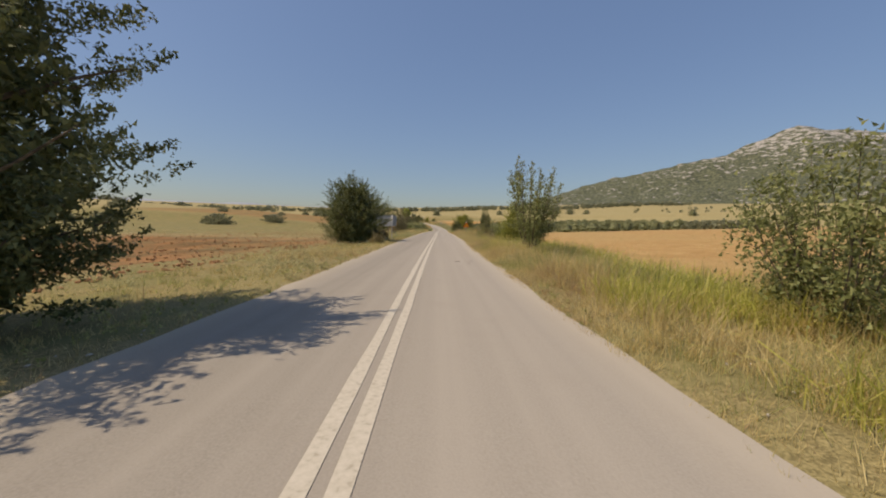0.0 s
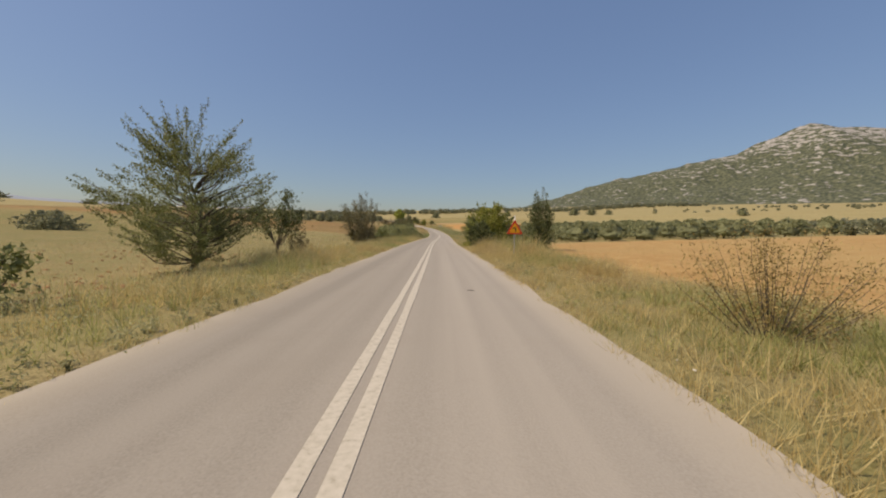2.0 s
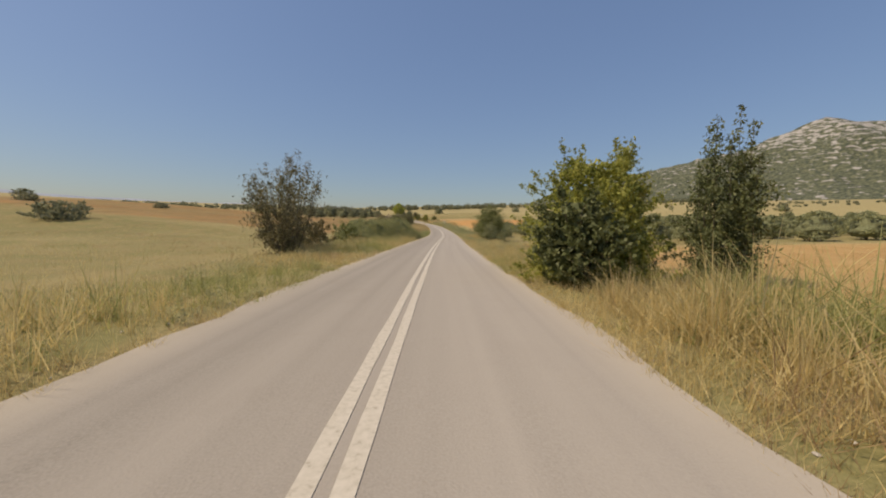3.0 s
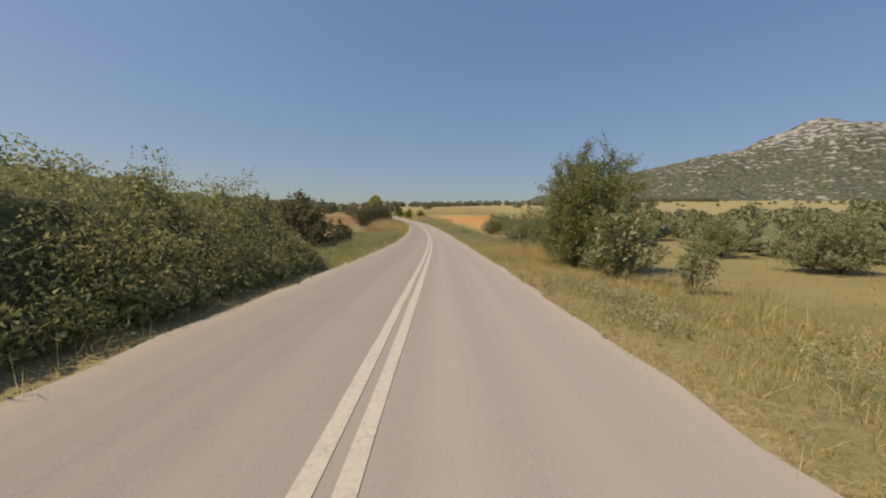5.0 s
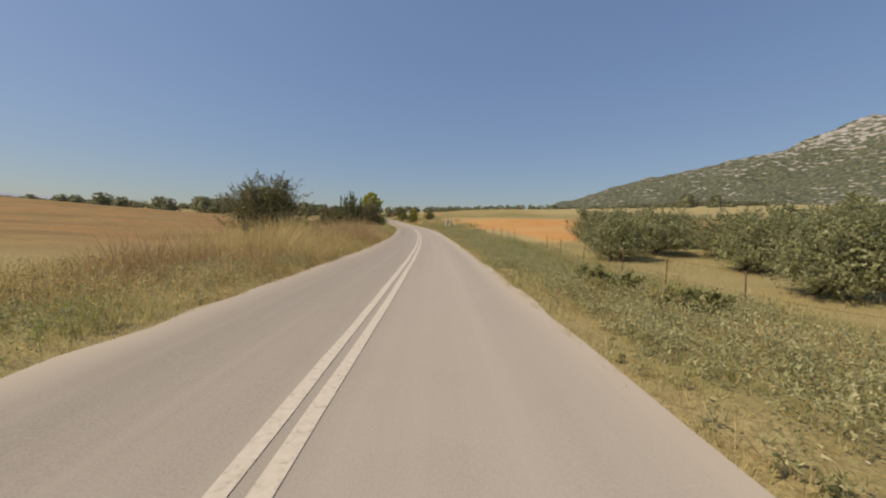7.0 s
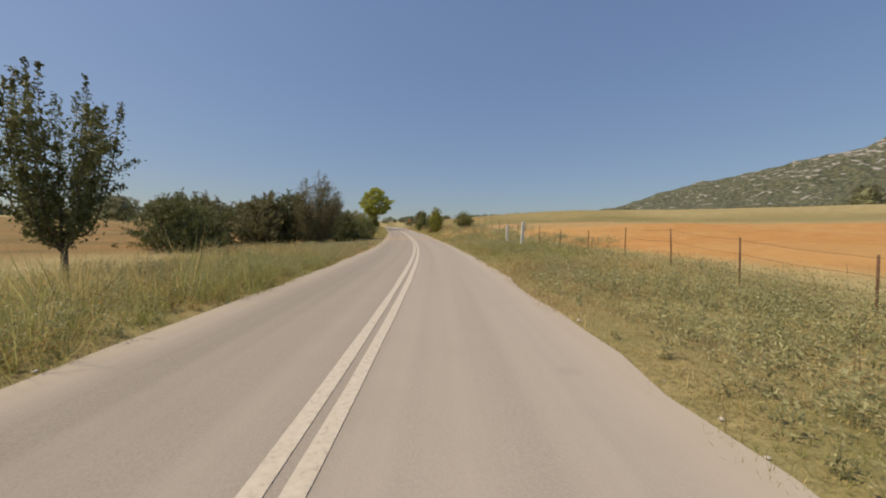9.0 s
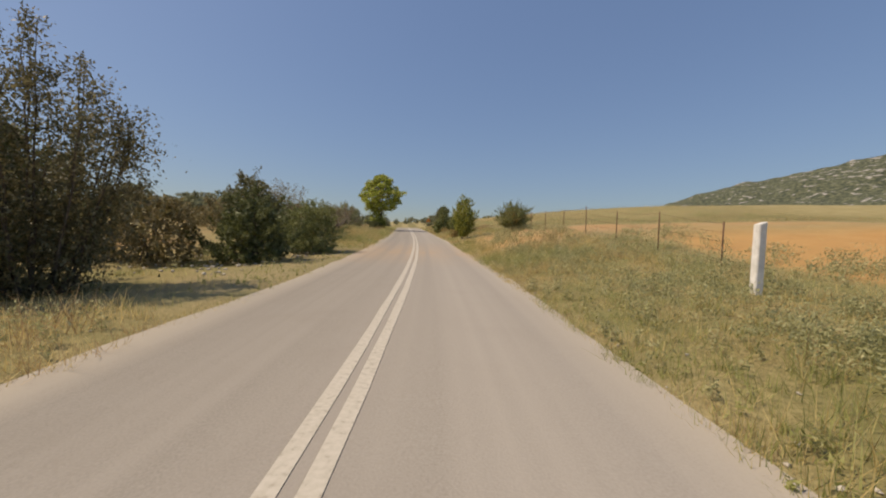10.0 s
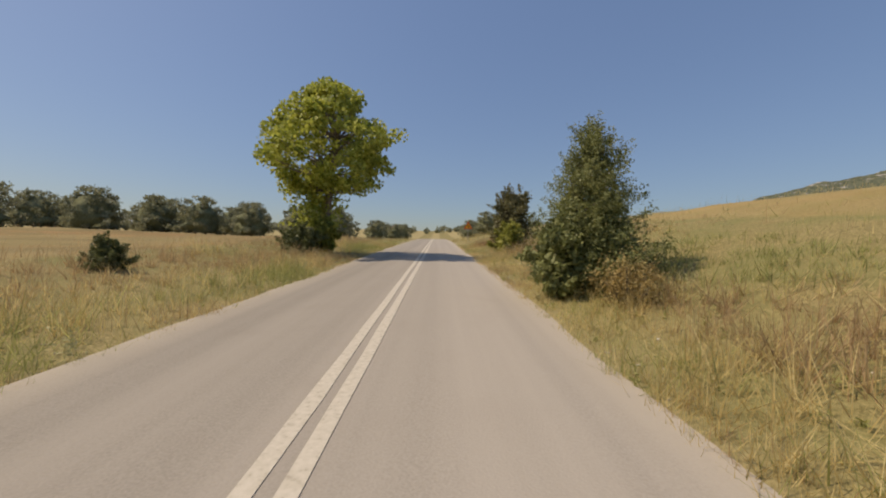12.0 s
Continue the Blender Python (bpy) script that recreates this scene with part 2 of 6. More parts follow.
def ground_material():
    m, t, b = base_material("land", 0.95, 0.15)
    p = place_of(t)
    zone = t.nodes.new("ShaderNodeAttribute")
    zone.attribute_name = "zone"
    split = t.nodes.new("ShaderNodeSeparateColor")
    t.links.new(zone.outputs["Color"], split.inputs[0])
    fine, mid, wide = noise_node(t, 15, 9, p), noise_node(t, 0.9, 5, p), noise_node(t, 0.06, 4, p)
    straw = ramp(t, mid, [(0.3, (0.285, 0.23, 0.11)), (0.5, (0.365, 0.3, 0.148)), (0.72, (0.45, 0.375, 0.195))])
    straw = blend(t, wide, straw, (0.31, 0.262, 0.118))
    red = ramp(t, fine, [(0.3, (0.185, 0.08, 0.028)), (0.52, (0.295, 0.14, 0.05)), (0.75, (0.375, 0.21, 0.087))])
    red = blend(t, ramp(t, wide, [(0.35, (0, 0, 0)), (0.65, (0.45, 0.45, 0.45))]), red, (0.31, 0.19, 0.09))
    orange = ramp(t, mid, [(0.28, (0.40, 0.195, 0.06)), (0.5, (0.46, 0.24, 0.08)), (0.74, (0.51, 0.295, 0.11))])
    orange = blend(t, ramp(t, noise_node(t, 3.2, 7, p), [(0.58, (0, 0, 0)), (0.7, (0.7, 0.7, 0.7))]), orange, (0.27, 0.15, 0.065))
    orange = blend(t, ramp(t, noise_node(t, 7.0, 3, p), [(0.6, (0, 0, 0)), (0.72, (0.5, 0.5, 0.5))]), orange, (0.24, 0.14, 0.055))
    orange = blend(t, ramp(t, wide, [(0.42, (0, 0, 0)), (0.62, (0.6, 0.6, 0.6))]), orange, (0.47, 0.305, 0.125))
    green = ramp(t, fine, [(0.3, (0.13, 0.104, 0.042)), (0.5, (0.235, 0.192, 0.081)), (0.7, (0.35, 0.288, 0.13))])
    grain = noise_node(t, 46, 5, p)
    green = blend(t, ramp(t, grain, [(0.5, (0, 0, 0)), (0.68, (0.7, 0.7, 0.7))]), green, (0.42, 0.345, 0.16))
    green = blend(t, ramp(t, grain, [(0.34, (0.75, 0.75, 0.75)), (0.48, (0, 0, 0))]), green, (0.095, 0.08, 0.032))
    green = blend(t, ramp(t, noise_node(t, 0.7, 5, p), [(0.42, (0, 0, 0)), (0.62, (0.75, 0.75, 0.75))]), green, (0.185, 0.18, 0.068))
    dust = ramp(t, fine, [(0.3, (0.26, 0.2, 0.12)), (0.7, (0.42, 0.335, 0.215))])
    turned = t.nodes.new("ShaderNodeMapping")
    turned.inputs["Rotation"].default_value = (0, 0, radians(24))
    t.links.new(p, turned.inputs["Vector"])
    rows_of = node(t, "ShaderNodeTexWave", Scale=0.06, Distortion=3.0, Detail=3.0, Detail_Scale=0.35)
    t.links.new(turned.outputs[0], rows_of.inputs["Vector"])
    furrow = sums(t, "MULTIPLY", ramp(t, rows_of.outputs["Fac"], [(0.5, (0, 0, 0)), (0.85, (0.95, 0.95, 0.95))]), ramp(t, noise_node(t, 0.11, 4, p), [(0.36, (0.25, 0.25, 0.25)), (0.62, (1, 1, 1))]))
    weedy = ramp(t, noise_node(t, 0.16, 5, p), [(0.4, (0, 0, 0)), (0.62, (0.75, 0.75, 0.75))])
    red = blend(t, weedy, red, (0.215, 0.175, 0.075))
    red = blend(t, ramp(t, noise_node(t, 1.3, 8, p), [(0.52, (0, 0, 0)), (0.62, (0.7, 0.7, 0.7))]), red, (0.15, 0.105, 0.045))
    red = blend(t, ramp(t, noise_node(t, 0.34, 7, p, 0.6), [(0.52, (0, 0, 0)), (0.6, (0.6, 0.6, 0.6))]), red, (0.165, 0.125, 0.055))
    red = blend(t, furrow, red, (0.125, 0.083, 0.035))
    c = blend(t, split.outputs[0], straw, red)
    c = blend(t, split.outputs[1], c, orange)
    c = blend(t, split.outputs[2], c, green)
    c = blend(t, zone.outputs["Alpha"], c, dust)
    t.links.new(c, b.inputs["Base Color"])
    lumps = sums(t, "ADD", fine, grain)
    relief(t, b, lumps, 0.025, 0.6)
    return m


def road_material():
    m, t, b = base_material("worn_asphalt", 0.88, 0.25)
    uv = t.nodes.new("ShaderNodeUVMap").outputs[0]
    p = place_of(t)
    sep = t.nodes.new("ShaderNodeSeparateXYZ")
    t.links.new(uv, sep.inputs[0])
    grit, blot, wide = noise_node(t, 55, 3, p), noise_node(t, 1.3, 6, p), noise_node(t, 0.17, 4, p)
    c = ramp(t, grit, [(0.25, (0.225, 0.201, 0.164)), (0.5, (0.285, 0.256, 0.212)), (0.8, (0.345, 0.313, 0.262))])
    # long faint streaks along the lanes
    squeeze = t.nodes.new("ShaderNodeVectorMath")
    squeeze.operation = "MULTIPLY"
    squeeze.inputs[1].default_value = (2.3, 0.03, 1)
    t.links.new(uv, squeeze.inputs[0])
    streak = noise_node(t, 1.0, 4, squeeze.outputs[0])
    c = blend(t, ramp(t, streak, [(0.35, (0, 0, 0)), (0.68, (0.8, 0.8, 0.8))]), c, (0.365, 0.327, 0.272))
    c = blend(t, ramp(t, blot, [(0.52, (0, 0, 0)), (0.85, (0.35, 0.35, 0.35))]), c, (0.25, 0.215, 0.172))
    lane = t.nodes.new("ShaderNodeMapRange")
    lane.inputs[1].default_value, lane.inputs[2].default_value = -1.6, 0.9
    t.links.new(sep.outputs[0], lane.inputs[0])
    c = blend(t, sums(t, "MULTIPLY", lane.outputs[0], 0.34), c, (0.43, 0.385, 0.325))
    c = blend(t, sums(t, "MULTIPLY", sums(t, "SUBTRACT", 1.0, lane.outputs[0]), 0.22), c, (0.2, 0.18, 0.15))
    # stains and mended holes
    spots = node(t, "ShaderNodeTexVoronoi", Scale=0.6, Randomness=1.0)
    t.links.new(p, spots.inputs["Vector"])
    dark = ramp(t, spots.outputs["Distance"], [(0.035, (0.8, 0.8, 0.8)), (0.085, (0, 0, 0))])
    dark = sums(t, "MULTIPLY", dark, ramp(t, noise_node(t, 0.4, 2, p), [(0.53, (0, 0, 0)), (0.6, (1, 1, 1))]))
    c = blend(t, dark, c, (0.115, 0.098, 0.08))
    # sand along the edges
    far_out = t.nodes.new("ShaderNodeMath")
    far_out.operation = "ABSOLUTE"
    t.links.new(sep.outputs[0], far_out.inputs[0])
    edge = t.nodes.new("ShaderNodeMapRange")
    edge.inputs[1].default_value, edge.inputs[2].default_value = 2.0, 2.75
    t.links.new(far_out.outputs[0], edge.inputs[0])
    sand = sums(t, "MULTIPLY", edge.outputs[0], sums(t, "ADD", wide, 0.1))
    c = blend(t, sand, c, (0.49, 0.425, 0.325))
    # orange earth carried across the road
    earth = t.nodes.new("ShaderNodeMapRange")
    earth.inputs[1].default_value, earth.inputs[2].default_value = 214.0, 220.0
    t.links.new(sep.outputs[1], earth.inputs[0])
    earth2 = t.nodes.new("ShaderNodeMapRange")
    earth2.inputs[1].default_value, earth2.inputs[2].default_value = 230.0, 220.0
    t.links.new(sep.outputs[1], earth2.inputs[0])
    soil = sums(t, "MULTIPLY", sums(t, "MULTIPLY", earth.outputs[0], earth2.outputs[0]),
                ramp(t, sums(t, "MULTIPLY", sums(t, "ADD", streak, 0.12), sums(t, "ADD", blot, 0.3)), [(0.28, (0, 0, 0)), (0.62, (0.42, 0.42, 0.42))]))
    c = blend(t, soil, c, (0.5, 0.32, 0.165))
    t.links.new(c, b.inputs["Base Color"])
    relief(t, b, grit, 0.006, 0.5)
    return m


def paint_material():
    m, t, b = base_material("worn_white_road_paint", 0.7, 0.3)
    p = place_of(t)
    wear = noise_node(t, 22, 8, p)
    c = ramp(t, wear, [(0.28, (0.38, 0.335, 0.262)), (0.42, (0.49, 0.445, 0.355)), (0.65, (0.55, 0.50, 0.41))])
    t.links.new(c, b.inputs["Base Color"])
    return m


def leaf_material(name, dark, mid, light, through_light=0.3):
    m, t, b = base_material(name, 0.55, 0.35)
    g = t.nodes.new("ShaderNodeNewGeometry")
    tuft = noise_node(t, 1.1, 3, g.outputs["Position"])
    c = ramp(t, g.outputs["Random Per Island"], [(0.0, dark), (0.5, mid), (1.0, light)])
    c = blend(t, ramp(t, tuft, [(0.4, (0, 0, 0)), (0.7, (0.5, 0.5, 0.5))]), c, light)
    c = blend(t, ramp(t, noise_node(t, 3.2, 3, g.outputs["Position"]), [(0.5, (0, 0, 0)), (0.68, (0.55, 0.55, 0.55))]), c, tuple(v * 0.7 for v in dark))
    t.links.new(c, b.inputs["Base Color"])
    tr = t.nodes.new("ShaderNodeBsdfTranslucent")
    t.links.new(c, tr.inputs["Color"])
    mix = t.nodes.new("ShaderNodeMixShader")
    mix.inputs[0].default_value = through_light
    t.links.new(b.outputs[0], mix.inputs[1])
    t.links.new(tr.outputs[0], mix.inputs[2])
    t.links.new(mix.outputs[0], t.nodes["Material Output"].inputs["Surface"])
    return m


def grass_material(name, dark, mid, light, through_light=0.45):
    """Blades that differ one by one, tuft by tuft and patch by patch."""
    m, t, b = base_material(name, 0.6, 0.25)
    g = t.nodes.new("ShaderNodeNewGeometry")
    p = g.outputs["Position"]
    c = ramp(t, g.outputs["Random Per Island"], [(0.0, dark), (0.45, mid), (1.0, light)])
    deep = tuple(v * 0.6 for v in dark)
    c = blend(t, ramp(t, noise_node(t, 5.5, 3, p), [(0.5, (0, 0, 0)), (0.7, (0.6, 0.6, 0.6))]), c, deep)
    c = blend(t, ramp(t, noise_node(t, 1.7, 4, p), [(0.5, (0, 0, 0)), (0.7, (0.6, 0.6, 0.6))]), c, light)
    t.links.new(c, b.inputs["Base Color"])
    tr = t.nodes.new("ShaderNodeBsdfTranslucent")
    t.links.new(c, tr.inputs["Color"])
    mix = t.nodes.new("ShaderNodeMixShader")
    mix.inputs[0].default_value = through_light
    t.links.new(b.outputs[0], mix.inputs[1])
    t.links.new(tr.outputs[0], mix.inputs[2])
    t.links.new(mix.outputs[0], t.nodes["Material Output"].inputs["Surface"])
    return m


def mottled(name, low, high, scale=4.0, rough=0.8, metal=0.0, bump=0.0):
    m, t, b = base_material(name, rough)
    b.inputs["Metallic"].default_value = metal
    p = place_of(t)
    n = noise_node(t, scale, 5, p)
    t.links.new(ramp(t, n, [(0.32, low), (0.68, high)]), b.inputs["Base Color"])
    if bump:
        relief(t, b, n, bump, 0.6)
    return m


def hill_material():
    m, t, b = base_material("hazed_scrub_limestone", 0.95, 0.1)
    p = place_of(t)
    flat = t.nodes.new("ShaderNodeMapping")
    flat.inputs["Scale"].default_value = (0.7, 0.7, 1.8)
    t.links.new(p, flat.inputs["Vector"])
    rock = noise_node(t, 0.085, 12, flat.outputs[0], 0.2)
    fine = noise_node(t, 0.16, 6, p)
    scrub = ramp(t, fine, [(0.35, (0.036, 0.045, 0.019)), (0.5, (0.08, 0.088, 0.038)), (0.66, (0.15, 0.148, 0.074))])
    stone = ramp(t, fine, [(0.35, (0.27, 0.25, 0.22)), (0.6, (0.42, 0.395, 0.355))])
    sep = t.nodes.new("ShaderNodeSeparateXYZ")
    t.links.new(p, sep.inputs[0])
    high = t.nodes.new("ShaderNodeMapRange")
    high.inputs[1].default_value, high.inputs[2].default_value = 130, 330
    high.inputs[3].default_value, high.inputs[4].default_value = 0.0, 0.19
    t.links.new(sep.outputs[2], high.inputs[0])
    patch = sums(t, "MULTIPLY", noise_node(t, 0.011, 3, p), 0.26)
    bare = ramp(t, sums(t, "ADD", sums(t, "SUBTRACT", rock, patch), sums(t, "ADD", high.outputs[0], 0.125)), [(0.6, (0, 0, 0)), (0.66, (0.95, 0.95, 0.95))])
    c = blend(t, bare, scrub, stone)
    # a little blue distance haze is mixed into the scrub and stone colours
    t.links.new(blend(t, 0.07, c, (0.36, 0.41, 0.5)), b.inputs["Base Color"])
    relief(t, b, rock, 25, 0.5)
    return m


LAND, ROAD, PAINT, HILL = ground_material(), road_material(), paint_material(), hill_material()
# the far ridge's blue is distance haze put into the base colour
HAZE_BLUE = mottled("haze_blue_ridge", (0.26, 0.295, 0.345), (0.32, 0.35, 0.39), 0.004, 0.95)
BARK = mottled("grey_brown_bark", (0.075, 0.058, 0.042), (0.17, 0.14, 0.105), 14, 0.9, 0, 0.02)
DEAD_WOOD = mottled("weathered_grey_wood", (0.13, 0.105, 0.085), (0.29, 0.24, 0.2), 12, 0.9, 0, 0.02)
DARK_WOOD = mottled("dark_brown_bark", (0.05, 0.036, 0.026), (0.13, 0.095, 0.07), 14, 0.9, 0, 0.02)
TWIG = mottled("purplish_grey_twigs", (0.19, 0.15, 0.13), (0.35, 0.28, 0.245), 12, 0.9)
LEAF_DARK = leaf_material("dark_green_leaves", (0.07, 0.086, 0.028), (0.132, 0.152, 0.053), (0.218, 0.232, 0.095), 0.32)
LEAF_MID = leaf_material("mid_green_leaves", (0.118, 0.138, 0.042), (0.22, 0.24, 0.08), (0.335, 0.345, 0.14), 0.32)
LEAF_YELLOW = leaf_material("yellowing_leaves", (0.15, 0.17, 0.034), (0.31, 0.325, 0.066), (0.48, 0.46, 0.11), 0.48)
LEAF_PLANE = leaf_material("bright_yellow_green_leaves", (0.19, 0.235, 0.035), (0.4, 0.44, 0.075), (0.6, 0.6, 0.14), 0.4)
LEAF_OLIVE = leaf_material("olive_grey_leaves", (0.17, 0.182, 0.078), (0.295, 0.308, 0.145), (0.42, 0.42, 0.225), 0.32)
LEAF_BROWN = leaf_material("drying_brown_green_leaves", (0.13, 0.112, 0.042), (0.24, 0.2, 0.085), (0.36, 0.285, 0.14), 0.32)
# leaves of far trees, paled in the base colour to stand for haze
LEAF_HAZED = leaf_material("haze_paled_leaves", (0.165, 0.178, 0.098), (0.24, 0.25, 0.15), (0.325, 0.325, 0.2), 0.5)
# colours of solid cores, darker than the leaves to stand for the shade inside
CORE = mottled("shade_dark_core", (0.052, 0.06, 0.02), (0.15, 0.16, 0.056), 16, 0.9, 0, 0.2)
CORE_PALE = mottled("shade_grey_core", (0.1, 0.108, 0.05), (0.235, 0.245, 0.13), 9, 0.9, 0, 0.2)
STRAW = grass_material("dry_straw_blades", (0.47, 0.355, 0.14), (0.64, 0.505, 0.225), (0.77, 0.645, 0.33), 0.48)
BLADE = grass_material("green_grass_blades", (0.22, 0.235, 0.07), (0.37, 0.38, 0.135), (0.53, 0.51, 0.21), 0.5)
REED = grass_material("yellow_green_reed_blades", (0.32, 0.34, 0.05), (0.5, 0.49, 0.1), (0.65, 0.6, 0.17), 0.45)
WEED = leaf_material("silvery_weed_leaves", (0.22, 0.215, 0.09), (0.42, 0.4, 0.19), (0.59, 0.55, 0.3), 0.4)
WEED_GREEN = leaf_material("grey_green_weed_leaves", (0.2, 0.205, 0.085), (0.39, 0.385, 0.18), (0.57, 0.55, 0.3), 0.4)
LEAF_BRAMBLE = leaf_material("bramble_leaves", (0.12, 0.14, 0.045), (0.29, 0.305, 0.11), (0.51, 0.47, 0.22), 0.45)
LEAF_PURPLE = leaf_material("purple_green_leaves", (0.085, 0.088, 0.043), (0.172, 0.162, 0.076), (0.3, 0.255, 0.135), 0.38)
LEAF_WARM = leaf_material("brownish_green_leaves", (0.1, 0.1, 0.042), (0.185, 0.178, 0.078), (0.29, 0.27, 0.13), 0.34)
LEAF_PINK = leaf_material("withered_reddish_leaves", (0.24, 0.16, 0.09), (0.38, 0.27, 0.165), (0.5, 0.38, 0.25), 0.4)
HERB = leaf_material("fresh_weed_leaves", (0.17, 0.2, 0.062), (0.29, 0.325, 0.11), (0.43, 0.45, 0.18), 0.5)
LEAF_DRY = leaf_material("dry_golden_leaves", (0.22, 0.15, 0.05), (0.38, 0.275, 0.1), (0.53, 0.41, 0.17), 0.4)
BROWN = grass_material("dead_brown_stalks", (0.31, 0.205, 0.1), (0.45, 0.315, 0.165), (0.58, 0.43, 0.24), 0.45)
STEEL = mottled("galvanised_steel", (0.34, 0.35, 0.36), (0.5, 0.5, 0.5), 6, 0.45, 0.8)
GREY_BACK = mottled("grey_sheet_metal_back", (0.32, 0.34, 0.36), (0.46, 0.47, 0.48), 2.5, 0.55, 0.2)
RUST = mottled("rusty_brown_iron", (0.09, 0.05, 0.03), (0.2, 0.115, 0.07), 18, 0.85)
WHITE = mottled("chalky_white_paint", (0.62, 0.6, 0.55), (0.8, 0.78, 0.74), 7, 0.7)
RED_FILM = mottled("red_reflective_film", (0.62, 0.045, 0.02), (0.72, 0.07, 0.03), 3, 0.4)
YELLOW_FILM = mottled("yellow_orange_film", (0.78, 0.34, 0.012), (0.85, 0.42, 0.02), 3, 0.4)
BLACK_FILM = mottled("black_film", (0.02, 0.02, 0.02), (0.035, 0.035, 0.035), 3, 0.5)
STONE = mottled("pale_limestone", (0.36, 0.32, 0.26), (0.58, 0.53, 0.45), 5, 0.9, 0, 0.03)
TAR = mottled("dark_tar", (0.155, 0.135, 0.11), (0.21, 0.187, 0.152), 9, 0.85)
CLOD = mottled("red_earth_clods", (0.25, 0.125, 0.052), (0.42, 0.24, 0.12), 3, 0.95)
TILE = mottled("roof_tiles", (0.3, 0.13, 0.08), (0.42, 0.2, 0.12), 3, 0.9)
LITTER = mottled("faded_paper_litter", (0.6, 0.58, 0.55), (0.8, 0.78, 0.75), 9, 0.6)


# ---------------------------------------------------------------- mesh helpers
def mesh_of(name, verts, faces, material, smooth=False):
    """A mesh from an array of points and an array of equal-sided faces."""
    verts, faces = np.asarray(verts, np.float32), np.asarray(faces, np.int32)
    me = bpy.data.meshes.new(name)
    n, k = faces.shape
    me.vertices.add(len(verts))
    me.vertices.foreach_set("co", verts.ravel())
    me.loops.add(n * k)
    me.loops.foreach_set("vertex_index", faces.ravel())
    me.polygons.add(n)
    me.polygons.foreach_set("loop_start", np.arange(0, n * k, k, dtype=np.int32))
    me.polygons.foreach_set("use_smooth", np.full(n, smooth))
    me.update(calc_edges=True)
    me.materials.append(material)
    return me


def mesh_bm(name, bm, material, smooth=False):
    me = bpy.data.meshes.new(name)
    bmesh.ops.recalc_face_normals(bm, faces=bm.faces)
    bm.to_mesh(me)
    bm.free()
    for f in me.polygons:
        f.use_smooth = smooth
    me.materials.append(material)
    return me


def part(name, me, parent, label=""):
    ob = new(name, me)
    ob.parent = parent
    return tagged(ob, label)


def thing(name, place, label, category, group="", turn_z=0.0, size=1.0):
    ob = new(name)
    ob.empty_display_size = 0.2
    ob.matrix_world = Matrix.LocRotScale(place, Euler((0, 0, turn_z)), (size, size, size))
    return tagged(ob, label, category, group)


def bar(bm, x0, x1, y0, y1, z0, z1, bevel=0.0):
    made = bmesh.ops.create_cube(bm, size=1)["verts"]
    for v in made:
        v.co = Vector((x0 + (v.co.x + .5) * (x1 - x0), y0 + (v.co.y + .5) * (y1 - y0), z0 + (v.co.z + .5) * (z1 - z0)))
    if bevel:
        edges = list({e for v in made for e in v.link_edges})
        bmesh.ops.bevel(bm, geom=edges, offset=bevel, segments=2, affect="EDGES")


class Tubes:
    """Tapering round rods gathered into one mesh."""

    def __init__(self, sides=6):
        self.v, self.f, self.n, self.sides = [], [], 0, sides

    def add(self, points, radii):
        p, s = np.asarray(points, float), self.sides
        d = np.gradient(p, axis=0)
        d /= np.linalg.norm(d, axis=1, keepdims=True) + 1e-9
        ref = np.where(np.abs(d[:, 2:3]) > 0.9, [[1.0, 0, 0]], [[0, 0, 1.0]])
        a = np.cross(d, ref)
        a /= np.linalg.norm(a, axis=1, keepdims=True) + 1e-9
        b = np.cross(d, a)
        ang = np.arange(s) * 2 * np.pi / s
        ring = a[:, None] * np.cos(ang)[None, :, None] + b[:, None] * np.sin(ang)[None, :, None]
        self.v.append((p[:, None] + ring * np.asarray(radii)[:, None, None]).reshape(-1, 3))
        k = np.arange(len(p) - 1)[:, None] * s
        j = np.arange(s)[None]
        q = np.stack([k + j, k + (j + 1) % s, k + s + (j + 1) % s, k + s + j], -1).reshape(-1, 4)
        self.f.append(q + self.n)
        self.n += len(p) * s

    def mesh(self, name, material):
        return mesh_of(name, np.concatenate(self.v), np.concatenate(self.f), material, True)


def bend(rng, a, b, sag=0.15, n=5):
    """Points along a bent line from a to b."""
    a, b = np.asarray(a, float), np.asarray(b, float)
    w = np.linspace(0, 1, n)[:, None]
    off = rng.normal(0, sag, 3) * np.linalg.norm(b - a)
    return a + (b - a) * w + off * np.sin(np.pi * w)


def unit(rng, n):
    v = rng.normal(size=(n, 3))
    return v / np.linalg.norm(v, axis=1, keepdims=True)


def ball(rng, n):
    return unit(rng, n) * rng.uniform(0, 1, (n, 1)) ** 0.45


